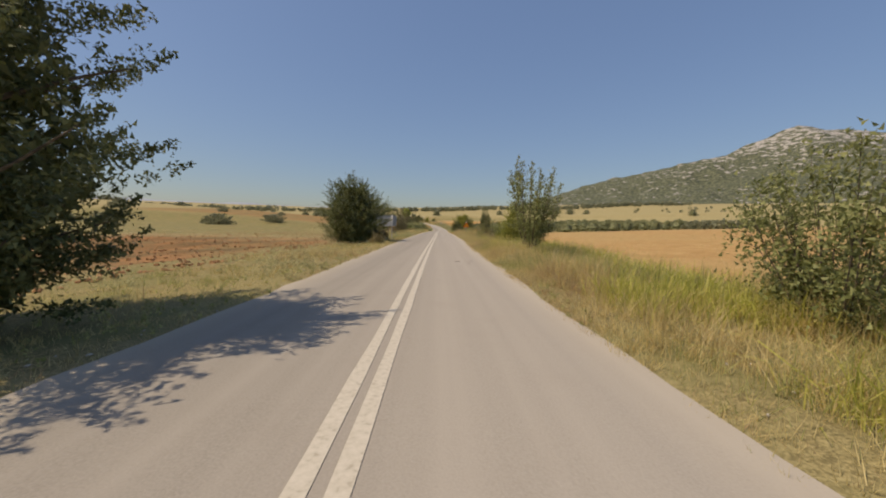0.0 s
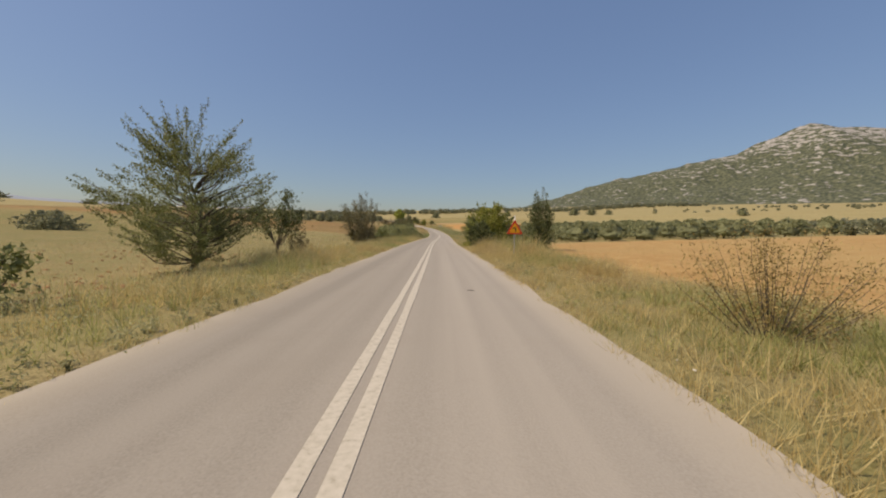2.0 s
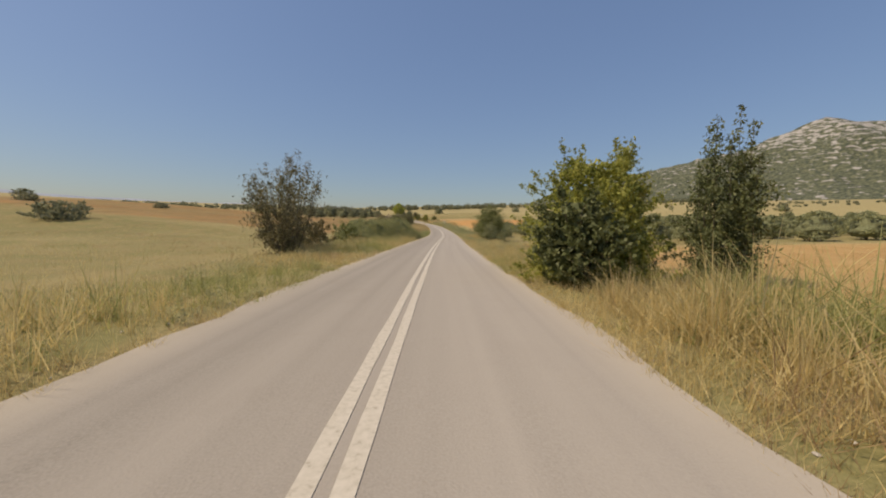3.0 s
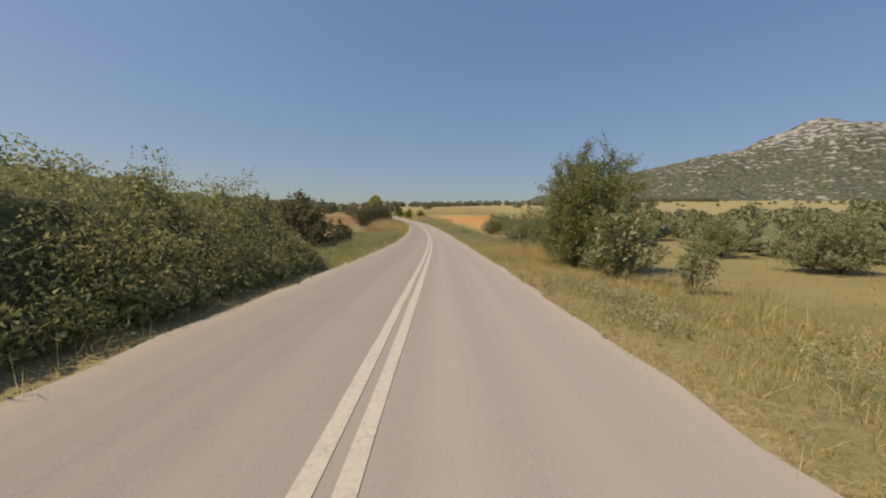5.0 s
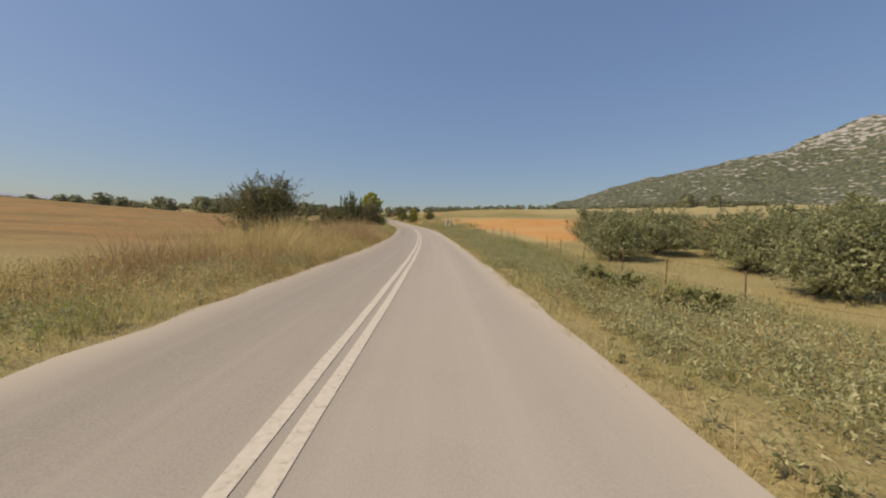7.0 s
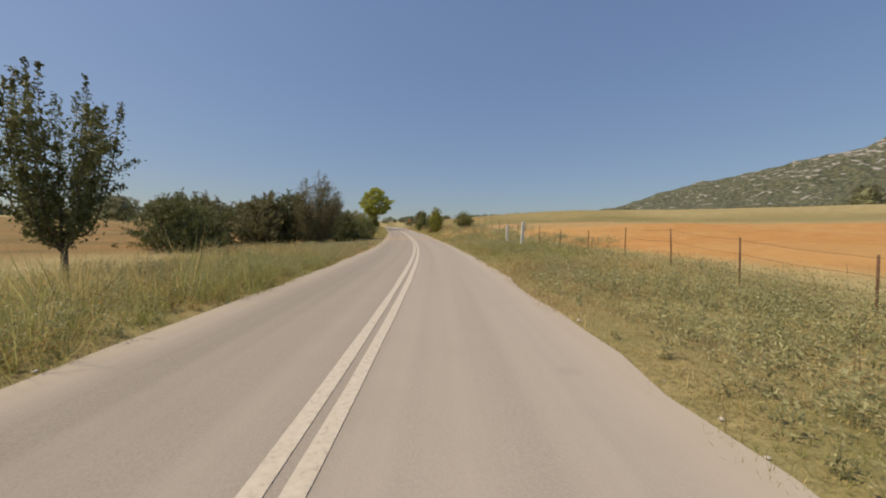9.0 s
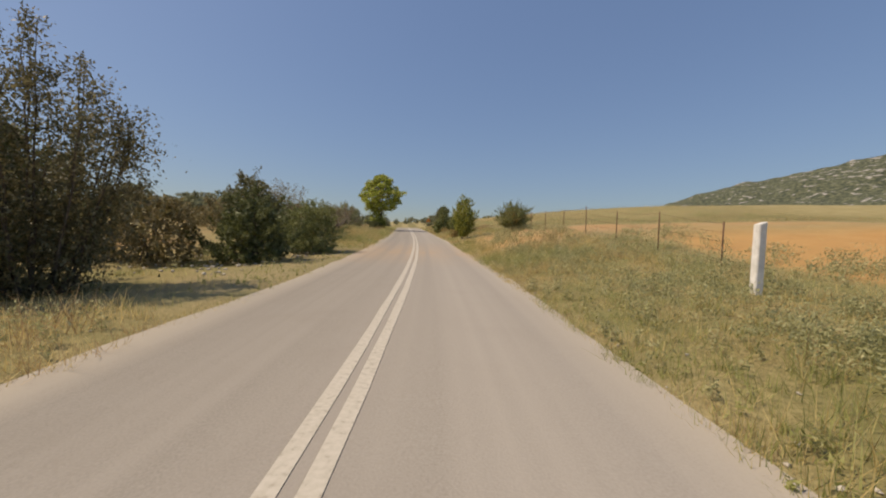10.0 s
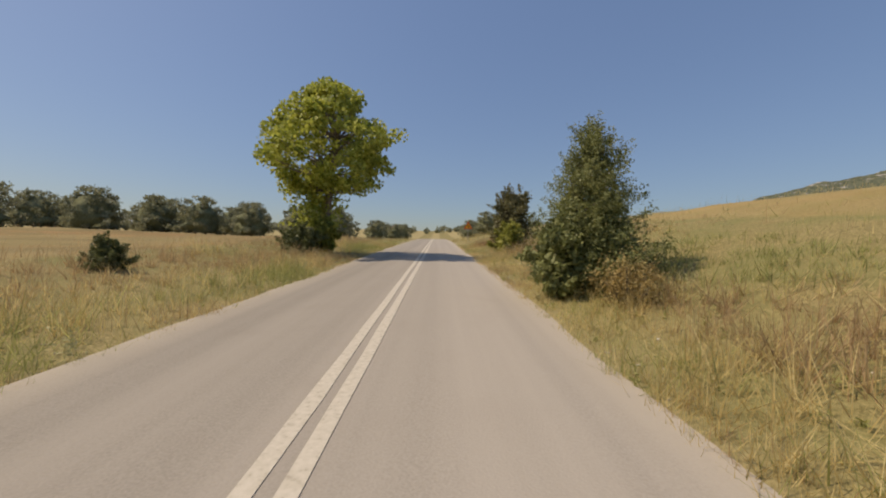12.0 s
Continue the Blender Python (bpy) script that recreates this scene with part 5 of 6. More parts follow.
def wood_line(label, x0, y0, x1, y1, count, tall, seed, deep=12):
    """A far belt of trees as one mass of leaf clumps."""
    rng = np.random.default_rng(seed)
    w = rng.uniform(0, 1, count)
    x, y = x0 + (x1 - x0) * w + rng.normal(0, deep, count), y0 + (y1 - y0) * w + rng.normal(0, deep, count)
    z = land_z(x, y)
    h = tall * rng.uniform(0.55, 1.2, count)
    per = 70
    c = np.repeat(np.stack([x, y, z + h * 0.5], -1), per, 0)
    u = unit(rng, len(c)) * rng.uniform(0.3, 1, (len(c), 1)) ** 0.5
    c = c + u * np.repeat(np.stack([h * 0.6, h * 0.6, h * 0.5], -1), per, 0)
    me = leaf_mesh("far_wood", rng, c, tall * 0.3, LEAF_HAZED, 0, 0.8)
    tagged(new("far_wood", me), label, "trees", kind="stuff")


wood_line("dark belt of far trees across the fields", -60, 560, 420, 640, 260, 6.5, 140)
wood_line("dark belt of far trees across the fields", -420, 420, -60, 560, 170, 6, 141)
wood_line("scattered trees along the far rise", -520, 250, -420, 460, 90, 6, 142, 20)
wood_line("shrubs at the foot of the hill", 250, 420, 620, 380, 80, 3.4, 143, 45)
wood_line("low green hedge across the tilled field", 74, 84, 100, 150, 60, 2.6, 144, 4)


# ---------------------------------------------------------------- signs, posts and fences
def extrude(points, y0, y1):
    bm = bmesh.new()
    lo = [bm.verts.new((x, y0, z)) for x, z in points]
    hi = [bm.verts.new((x, y1, z)) for x, z in points]
    bm.faces.new(lo)
    bm.faces.new(hi[::-1])
    for k in range(len(points)):
        j = (k + 1) % len(points)
        bm.faces.new((lo[k], hi[k], hi[j], lo[j]))
    return bm


def triangle(side_long, low, round_=0.05):
    """An upright triangle with rounded corners."""
    tall = side_long * math.sqrt(3) / 2
    mid = low + tall / 3
    out = []
    for k in range(3):
        a = math.pi / 2 + k * 2 * math.pi / 3
        c = (math.cos(a) * (tall * 2 / 3 - 2 * round_), mid + math.sin(a) * (tall * 2 / 3 - 2 * round_))
        for j in range(-3, 4):
            b = a + j / 3 * math.pi / 3
            out.append((c[0] + math.cos(b) * round_, c[1] + math.sin(b) * round_))
    return out


def rod(name, parent, material, radius, low, high, x=0.0, y=0.0, label=""):
    t = Tubes(12)
    t.add([(x, y, low), (x, y, (low + high) / 2), (x, y, high), (x, y, high + 0.001)], [radius, radius, radius, radius * 0.2])
    return part(name, t.mesh(name, material), parent, label)


def warning_sign(place, turn_z):
    root = thing("warning_sign", place, "triangular left-bend warning sign, red rim on yellow, on a steel post", "road sign", "warning signs", turn_z)
    rod("post", root, STEEL, 0.03, -0.3, 2.42, 0, 0.05)
    low = 1.36
    plate = part("plate", mesh_bm("plate", extrude(triangle(0.96, low), 0, 0.012), RED_FILM), root, "red-rimmed metal plate")
    part("yellow_field", mesh_bm("yellow_field", extrude(triangle(0.66, low + 0.085, 0.03), -0.004, 0), YELLOW_FILM), plate)
    arrow = [(0.085, low + 0.13), (0.085, low + 0.30), (0.07, low + 0.36), (0.02, low + 0.385), (-0.045, low + 0.385), (-0.045, low + 0.42), (-0.135, low + 0.355),
             (-0.045, low + 0.29), (-0.045, low + 0.325), (0.0, low + 0.325), (0.03, low + 0.305), (0.03, low + 0.13)]
    part("arrow", mesh_bm("arrow", extrude(arrow, -0.008, -0.004), BLACK_FILM), plate)
    for z in (low + 0.2, low + 0.5):
        bm = bmesh.new()
        bar(bm, -0.05, 0.05, 0.012, 0.085, z - 0.02, z + 0.02, 0.004)
        part("bracket", mesh_bm("bracket", bm, STEEL), root)
    return root


warning_sign(spot(4.95, 60.2), radians(1))
warning_sign(spot(4.3, 281.0), radians(15))


def hoarding():
    place = spot(-4.93, 32.9)
    root = thing("road_sign_board", place, "large grey road sign seen from its bare metal back, on two posts", "road sign", "", radians(-2))
    for x in (-0.98, 0.98):
        rod("post", root, STEEL, 0.038, -0.4, 2.38, x, 0.0)
    bm = bmesh.new()
    bar(bm, -1.25, 1.25, 0.06, 0.085, 1.29, 2.3, 0.006)
    board = part("board", mesh_bm("board", bm, GREY_BACK), root)
    for z0, z1 in ((1.29, 1.325), (2.26, 2.3)):
        bm = bmesh.new()
        bar(bm, -1.22, 1.22, 0.03, 0.058, z0, z1, 0.004)
        part("rail", mesh_bm("rail", bm, STEEL), root)
    bm = bmesh.new()
    bar(bm, -0.1, 0.1, 0.056, 0.0598, 1.75, 1.91)
    part("sticker", mesh_bm("sticker", bm, BLACK_FILM), board, "small dark sticker")
    # bent flange at the edge next to the road
    part("flange", mesh_bm("flange", extrude([(1.25, 1.31), (1.38, 1.27), (1.4, 2.24), (1.25, 2.29)], 0.09, 0.1), GREY_BACK), root, "bent edge of the panel")


hoarding()


def small_board(place):
    root = thing("sign_board", place, "small white sign board on a post", "road sign", "", radians(-22))
    rod("post", root, STEEL, 0.025, -0.3, 2.2, 0, 0.03)
    bm = bmesh.new()
    bar(bm, -0.32, 0.32, -0.01, 0.0, 1.75, 2.2, 0.004)
    board = part("board", mesh_bm("board", bm, WHITE), root)
    for z in (1.88, 1.98, 2.08):
        bm = bmesh.new()
        bar(bm, -0.24, 0.24, -0.015, -0.0105, z - 0.018, z + 0.018)
        part("bar", mesh_bm("bar", bm, BLACK_FILM), board)


small_board(spot(6.0, 252.5))


def white_post(place, tall, lean):
    root = thing("marker_post", place, "square white-painted concrete post with a chipped top", "post", "white posts", 0.2)
    bm = bmesh.new()
    bar(bm, -0.075, 0.075, -0.075, 0.075, -0.3, tall, 0.012)
    for v in bm.verts:
        if v.co.z > 0:
            v.co.x += lean * v.co.z
            v.co.z += 0.05 * (v.co.x > 0) * (v.co.z > tall * 0.9)
    part("shaft", mesh_bm("shaft", bm, WHITE), root)


for d, y, tall, lean in ((6.8, 209.7, 1.3, 0.03), (6.7, 205.8, 1.5, 0.06)):
    white_post(spot(d, y), tall, lean)


def fence(label, line, tall, strands):
    """Iron stakes with wires between them."""
    rng = np.random.default_rng(int(line[0][1]))
    root = thing("wire_fence", spot(*line[0]), label, "fence")
    home = np.array(root.matrix_world.translation)
    tops = []
    for d, y in line:
        p = np.array(spot(d, y)) - home
        lean = rng.normal(0, 0.03, 2)
        h = tall * rng.uniform(0.9, 1.12)
        t = Tubes(6)
        top = p + np.array([lean[0], lean[1], h])
        t.add([p - np.array([0, 0, 0.3]), (p + top) / 2, top, top + np.array([0, 0, 0.002])], [0.021, 0.02, 0.02, 0.003])
        part("stake", t.mesh("stake", RUST), root)
        tops.append((p, top))
    for k in range(strands):
        w = 0.35 + 0.6 * k / max(1, strands - 1)
        for (p0, t0), (p1, t1) in zip(tops[:-1], tops[1:]):
            a, b = p0 + (t0 - p0) * w, p1 + (t1 - p1) * w
            t = Tubes(3)
            mid = (a + b) / 2 - np.array([0, 0, 0.04])
            t.add([a, mid, b], [0.004, 0.004, 0.004])
            part("wire", t.mesh("wire", RUST), root)


fence("rusty iron stakes and wire beside the orange field", [(8.3 + 0.25 * math.sin(k), 174.0 + 2.95 * k) for k in range(12)], 1.1, 3)
fence("rusty iron stakes and wire along the grassy bank", [(8.6 - 0.06 * k, 213.0 + 2.6 * k) for k in range(8)], 1.2, 4)
fence("thin stakes and wire before the olive grove", [(8.9 + 0.2 * math.sin(k * 2), 144.0 + 3.4 * k) for k in range(8)], 0.9, 2)


def far_house(place):
    root = thing("house", place, "small far white house with a tiled roof", "house", "", 0.3)
    bm = bmesh.new()
    bar(bm, -4, 4, -3, 3, -1, 3.2)
    wall = part("wall", mesh_bm("wall", bm, WHITE), root)
    part("roof", mesh_bm("roof", extrude([(-4.4, 3.15), (4.4, 3.15), (0, 4.7)], -3.4, 3.4), TILE), root, "red tiled roof")
    for x in (-2, 1.6):
        bm = bmesh.new()
        bar(bm, x - 0.5, x + 0.5, -3.02, -2.98, 1.0, 2.2)
        part("window", mesh_bm("window", bm, BLACK_FILM), wall)


far_house(spot(-16, 372))


# ---------------------------------------------------------------- dark stains on the asphalt
def road_patch(d, y, long, wide, seed):
    """A small mended hole, a thin uneven skin of tar."""
    rng = np.random.default_rng(seed)
    bm = bmesh.new()
    home = spot(d, y)
    ring = []
    for k in range(14):
        a = 2 * math.pi * k / 14
        r = rng.uniform(0.6, 1.1)
        ring.append(bm.verts.new((math.cos(a) * r * wide, math.sin(a) * r * long, 0)))
    face = bm.faces.new(ring)
    up = bmesh.ops.extrude_face_region(bm, geom=[face])
    for v in up["geom"]:
        if isinstance(v, bmesh.types.BMVert):
            v.co.z += 0.01
    ob = new("road_patch", mesh_bm("road_patch", bm, TAR))
    s = float(np.interp(y, road_y, along))
    cx, cy, cz, ca, sa = road_frame(s)
    ob.matrix_world = Matrix.Translation((home.x, y, float(cz) - 0.03 * (d / HALF) ** 2 - 0.005))
    tagged(ob, "small dark tar patch on the pale asphalt", "road patch", "tar patches")


for k, (d, y, long, wide) in enumerate(((1.32, 11.9, 0.07, 0.1), (1.74, 11.5, 0.07, 0.09), (1.86, 12.2, 0.06, 0.08), (1.3, 47.0, 0.08, 0.08))):
    road_patch(d, y, long, wide, 220 + k)


# ---------------------------------------------------------------- stones, clods and litter
def scatter_lumps(name, label, category, places, sizes, material, seed):
    """Uneven little lumps lying on the land, as one mass."""
    rng = np.random.default_rng(seed)
    g = (1 + 5 ** 0.5) / 2
    v0 = np.array([(-1, g, 0), (1, g, 0), (-1, -g, 0), (1, -g, 0), (0, -1, g), (0, 1, g), (0, -1, -g), (0, 1, -g), (g, 0, -1), (g, 0, 1), (-g, 0, -1), (-g, 0, 1)]) / 1.9
    f0 = np.array([(0, 11, 5), (0, 5, 1), (0, 1, 7), (0, 7, 10), (0, 10, 11), (1, 5, 9), (5, 11, 4), (11, 10, 2), (10, 7, 6), (7, 1, 8),
                   (3, 9, 4), (3, 4, 2), (3, 2, 6), (3, 6, 8), (3, 8, 9), (4, 9, 5), (2, 4, 11), (6, 2, 10), (8, 6, 7), (9, 8, 1)])
    n = len(places)
    v = v0[None] * rng.uniform(0.65, 1.3, (n, 12, 1)) * (sizes[:, None, None] * rng.uniform(0.6, 1.2, (n, 1, 3)))
    v = v * np.array([1, 1, 0.7]) + places[:, None]
    f = f0[None] + np.arange(n)[:, None, None] * 12
    tagged(new(name, mesh_of(name, v.reshape(-1, 3), f.reshape(-1, 3), material)), label, category, kind="stuff")


rng = np.random.default_rng(200)
n = 3200
y = 2 + rng.uniform(0, 1, n) ** 1.5 * 60
d = -7.6 - rng.uniform(0, 1, n) ** 1.6 * 24
x = np.interp(y, y_all, x_all) + d
scatter_lumps("soil_clods", "clods of red ploughed earth", "soil", np.stack([x, y, land_z(x, y)], -1), rng.uniform(0.03, 0.1, n) * (0.6 + 0.8 * patchy(x, y, 4, 3)), CLOD, 201)
n = 900
y = rng.uniform(0, 270, n)
sgn = rng.choice([-1, 1], n)
d = sgn * (2.75 + rng.exponential(0.5, n))
x = np.interp(y, y_all, x_all) + d
scatter_lumps("gravel", "loose pale stones along the road's edge", "stones", np.stack([x, y, land_z(x, y) + 0.01], -1), rng.uniform(0.01, 0.028, n), STONE, 202)
n = 130
y, d = rng.uniform(211, 220, n), rng.uniform(-9, -4.6, n)
x = np.interp(y, y_all, x_all) + d
scatter_lumps("rubble", "pale stones by the sandy pull-in", "stones", np.stack([x, y, land_z(x, y) + 0.02], -1), rng.uniform(0.03, 0.1, n), STONE, 203)
for k, (d, y) in enumerate(((3.1, 14.5), (3.3, 16.2), (3.0, 31.5), (3.1, 42.5), (-3.2, 50.0), (3.2, 90.6), (3.3, 107.5), (3.5, 245.0), (3.05, 204.6))):
    bm = bmesh.new()
    bmesh.ops.create_icosphere(bm, subdivisions=2, radius=0.024)
    for v in bm.verts:
        v.co *= 0.7 + 0.6 * abs(noise.noise(v.co * 14 + Vector((k, 0, 0))))
        v.co.z *= 0.55
    ob = new("litter", mesh_bm("litter", bm, LITTER))
    ob.matrix_world = Matrix.Translation(spot(d, y) + Vector((0, 0, 0.02)))
    tagged(ob, "crumpled scrap of white litter on the verge", "litter", "scraps of litter")


# ---------------------------------------------------------------- grass and weeds
def blades(name, label, x, y, tall, material, seed, per=7, wide=0.011, fan=0.5, tuft=0.07):
    """Tufts of bent grass blades at these places, as one mass."""
    rng = np.random.default_rng(seed)
    n = len(x) * per
    z = land_z(x, y) - 0.02
    root = np.repeat(np.stack([x, y, z], -1), per, 0) + np.concatenate([rng.normal(0, tuft, (n, 2)), np.zeros((n, 1))], 1)
    h = np.repeat(tall, per) * rng.uniform(0.55, 1.15, n)
    ang = rng.uniform(0, 2 * np.pi, n)
    out = np.abs(rng.normal(0, fan, n)) * h
    way = np.stack([np.cos(ang), np.sin(ang), np.zeros(n)], -1)
    cross = rng.uniform(0, 2 * np.pi, n)
    w = np.stack([np.cos(cross), np.sin(cross), np.zeros(n)], -1) * (wide * rng.uniform(0.6, 1.4, n) * (0.6 + h))[:, None]
    up = np.array([0, 0, 1.0])
    mid = root + way * (out * 0.35)[:, None] + up * (h * 0.6)[:, None]
    tip = root + way * out[:, None] + up * (h * (1 - 0.25 * np.clip(out / (h + 1e-6), 0, 1)))[:, None]
    v = np.stack([root - w, root + w, mid + w * 0.8, mid - w * 0.8, tip], 1).reshape(-1, 3)
    k = np.arange(n)[:, None] * 5
    f = np.concatenate([k + np.array([[0, 1, 2]]), k + np.array([[0, 2, 3]]), k + np.array([[3, 2, 4]])], 0)
    tagged(new(name, mesh_of(name, v, f, material)), label, "grass", kind="stuff")


def forbs(name, label, x, y, tall, material, seed, per=24, leaf=0.05):
    """Low leafy weeds at these places, as one mass."""
    rng = np.random.default_rng(seed)
    z = land_z(x, y)
    c = np.repeat(np.stack([x, y, z], -1), per, 0)
    t = np.repeat(tall, per)
    u = rng.uniform(0.05, 1, len(c))
    c = c + np.concatenate([rng.normal(0, 0.3, (len(c), 2)) * (t * (0.4 + 0.8 * u * (1 - u * 0.5)))[:, None], (t * u)[:, None]], 1)
    tagged(new(name, leaf_mesh(name, rng, c, leaf, material, 0.6, 0.45)), label, "weeds", kind="stuff")


def verge_points(rng, count, y0, y1, reach, both=True, start=2.62, power=1.25):
    y = rng.uniform(y0, y1, count)
    sg = rng.choice([-1.0, 1.0], count)
    d = sg * (start + rng.uniform(0, 1, count) ** power * reach)
    return np.interp(y, y_all, x_all) + d, y, d


def keep(mask, *arrays):
    return [a[mask] for a in arrays]


def fine_grass(name, label, x, y, tall, material, seed, wide=0.0074):
    """Single short blades, three corners each, as one mass."""
    rng = np.random.default_rng(seed)
    n = len(x)
    root = np.stack([x, y, land_z(x, y) - 0.01], -1)
    h = tall * rng.uniform(0.4, 1.2, n)
    ang, cross = rng.uniform(0, 2 * np.pi, n), rng.uniform(0, 2 * np.pi, n)
    out = np.abs(rng.normal(0, 0.8, n)) * h
    w = np.stack([np.cos(cross), np.sin(cross), np.zeros(n)], -1) * (wide * rng.uniform(0.6, 1.6, n) * (0.7 + h))[:, None]
    tip = root + np.stack([np.cos(ang) * out, np.sin(ang) * out, h], -1)
    v = np.stack([root - w, root + w, tip], 1).reshape(-1, 3)
    tagged(new(name, mesh_of(name, v, np.arange(3 * n).reshape(-1, 3), material)), label, "grass", kind="stuff")


def verge_height(x, y, d):
    """How tall the grass stands there."""
    out = np.abs(d) - 2.62
    lush = patchy(x, y, 2.7, 51) * 0.6 + patchy(x, y, 7, 52) * 0.4
    tall = np.clip(0.15 + out * 0.25, 0.12, 0.5) * (0.3 + 1.15 * np.clip((lush - 0.22) / 0.55, 0, 1)) * np.where(patchy(x, y, 5, 53) > 0.62, 1.3, 0.9)
    tall = tall * (1 + 0.7 * band(d, 3.4, 9, 1) * band(y, 0, 26, 4) + 0.5 * band(d, -11, -4.5, 1) * band(y, 148, 185, 6) + 0.4 * band(d, 3.5, 9, 1) * band(y, 50, 66, 4))
    tall = tall * (1 + 0.35 * band(d, -6, -2.8, 0.5) * band(y, 86, 106, 3))
    tall = tall + 0.17 * band(d, -4.6, -2.7, 0.3) * (band(y, 146, 205, 4) + 0.7 * band(y, 222, 290, 4) + 0.6 * band(y, 82, 106, 4)) * (0.4 + 0.9 * patchy(x, y, 1.7, 57))
    tall = tall + 0.3 * band(d, -8.5, -2.85, 0.2) * band(y, 144, 199, 3) * (0.35 + 0.9 * patchy(x, y, 1.3, 73))
    tall = tall * (1 - 0.6 * band(d, -10, -2.5, 1) * band(y, 202, 222, 3))
    tall = tall * (1 - 0.4 * band(d, 5.5, 14, 1) * band(y, 234, 275, 4)) * (1 - 0.5 * band(d, -10, -2.5, 1) * band(y, -6, 46, 6))
    tall = tall * (1 - 0.42 * band(d, 2.5, 9, 1) * band(y, 126, 200, 6))
    tall = tall * (1 - 0.5 * band(d, 2.5, 7, 1) * band(y, 94, 120, 4)) * (1 - 0.5 * band(d, -9, -2.5, 1) * band(y, 116, 152, 5)) * (1 - 0.35 * band(d, 3.5, 14, 1) * band(y, 205, 222, 3))
    return tall


def verge_bare(x, y, d):
    """Share of the verge left without grass."""
    bare = 0.95 * band(d, 3.9, 16, 0.6) * band(y, 220, 233, 2) + 0.9 * band(d, -7, -2.5, 0.7) * band(y, 206.5, 220.5, 1.5)
    bare = bare + 0.5 * band(d, -5, -2.5, 0.5) * band(y, 102, 113, 2)
    bare = bare + 0.3 * band(d, 2.8, 5.5, 0.8) * band(y, 92, 102, 2)
    return np.clip(bare + 0.85 * band(d, -40, -6.9, 0.8) * band(y, -50, 79, 3) + 0.9 * band(d, 9.5, 60, 1) * band(y, 174, 222, 3), 0, 1)


def kinds(rng, x, y, d):
    """Which tufts are green and which are dead."""
    k = patchy(x, y, 3.6, 54) * 0.5 + patchy(x, y, 1.1, 55) * 0.25 + rng.random(len(x)) * 0.25
    lean = 0.2 * band(d, -9, -2, 1) * band(y, 112, 147, 3) - 0.05 * band(d, -9, -2, 1) * band(y, -10, 60, 8) - 0.1 * band(d, 2, 8, 1) * band(y, 84, 118, 5) + 0.06 * band(d, -5, -2, 1) * band(y, 215, 290, 6) - 0.25 * band(d, -14, -5, 1.5) * band(y, 240, 290, 6) - 0.4 * band(d, -11, -2, 1) * band(y, 147, 182, 3)
    lean = lean - 0.08 * band(d, 2, 7, 1) * band(y, 118, 134, 4) + 0.12 * band(d, 5, 9, 1) * band(y, -5, 32, 3) - 0.1 * band(d, 2, 5, 1) * band(y, -5, 90, 5) - 0.1 * band(d, -6, -2, 1) * band(y, 86, 108, 3)
    parched = 0.16 * band(d, -11, -2, 1) * band(y, 147, 182, 3) + 0.16 * band(d, 4, 14, 1) * band(y, 236, 276, 4) + 0.3 * band(d, -14, -5, 1.5) * band(y, 240, 290, 6)
    return k + lean > 0.55, (k < 0.3 + parched) & (lean < 0.1)


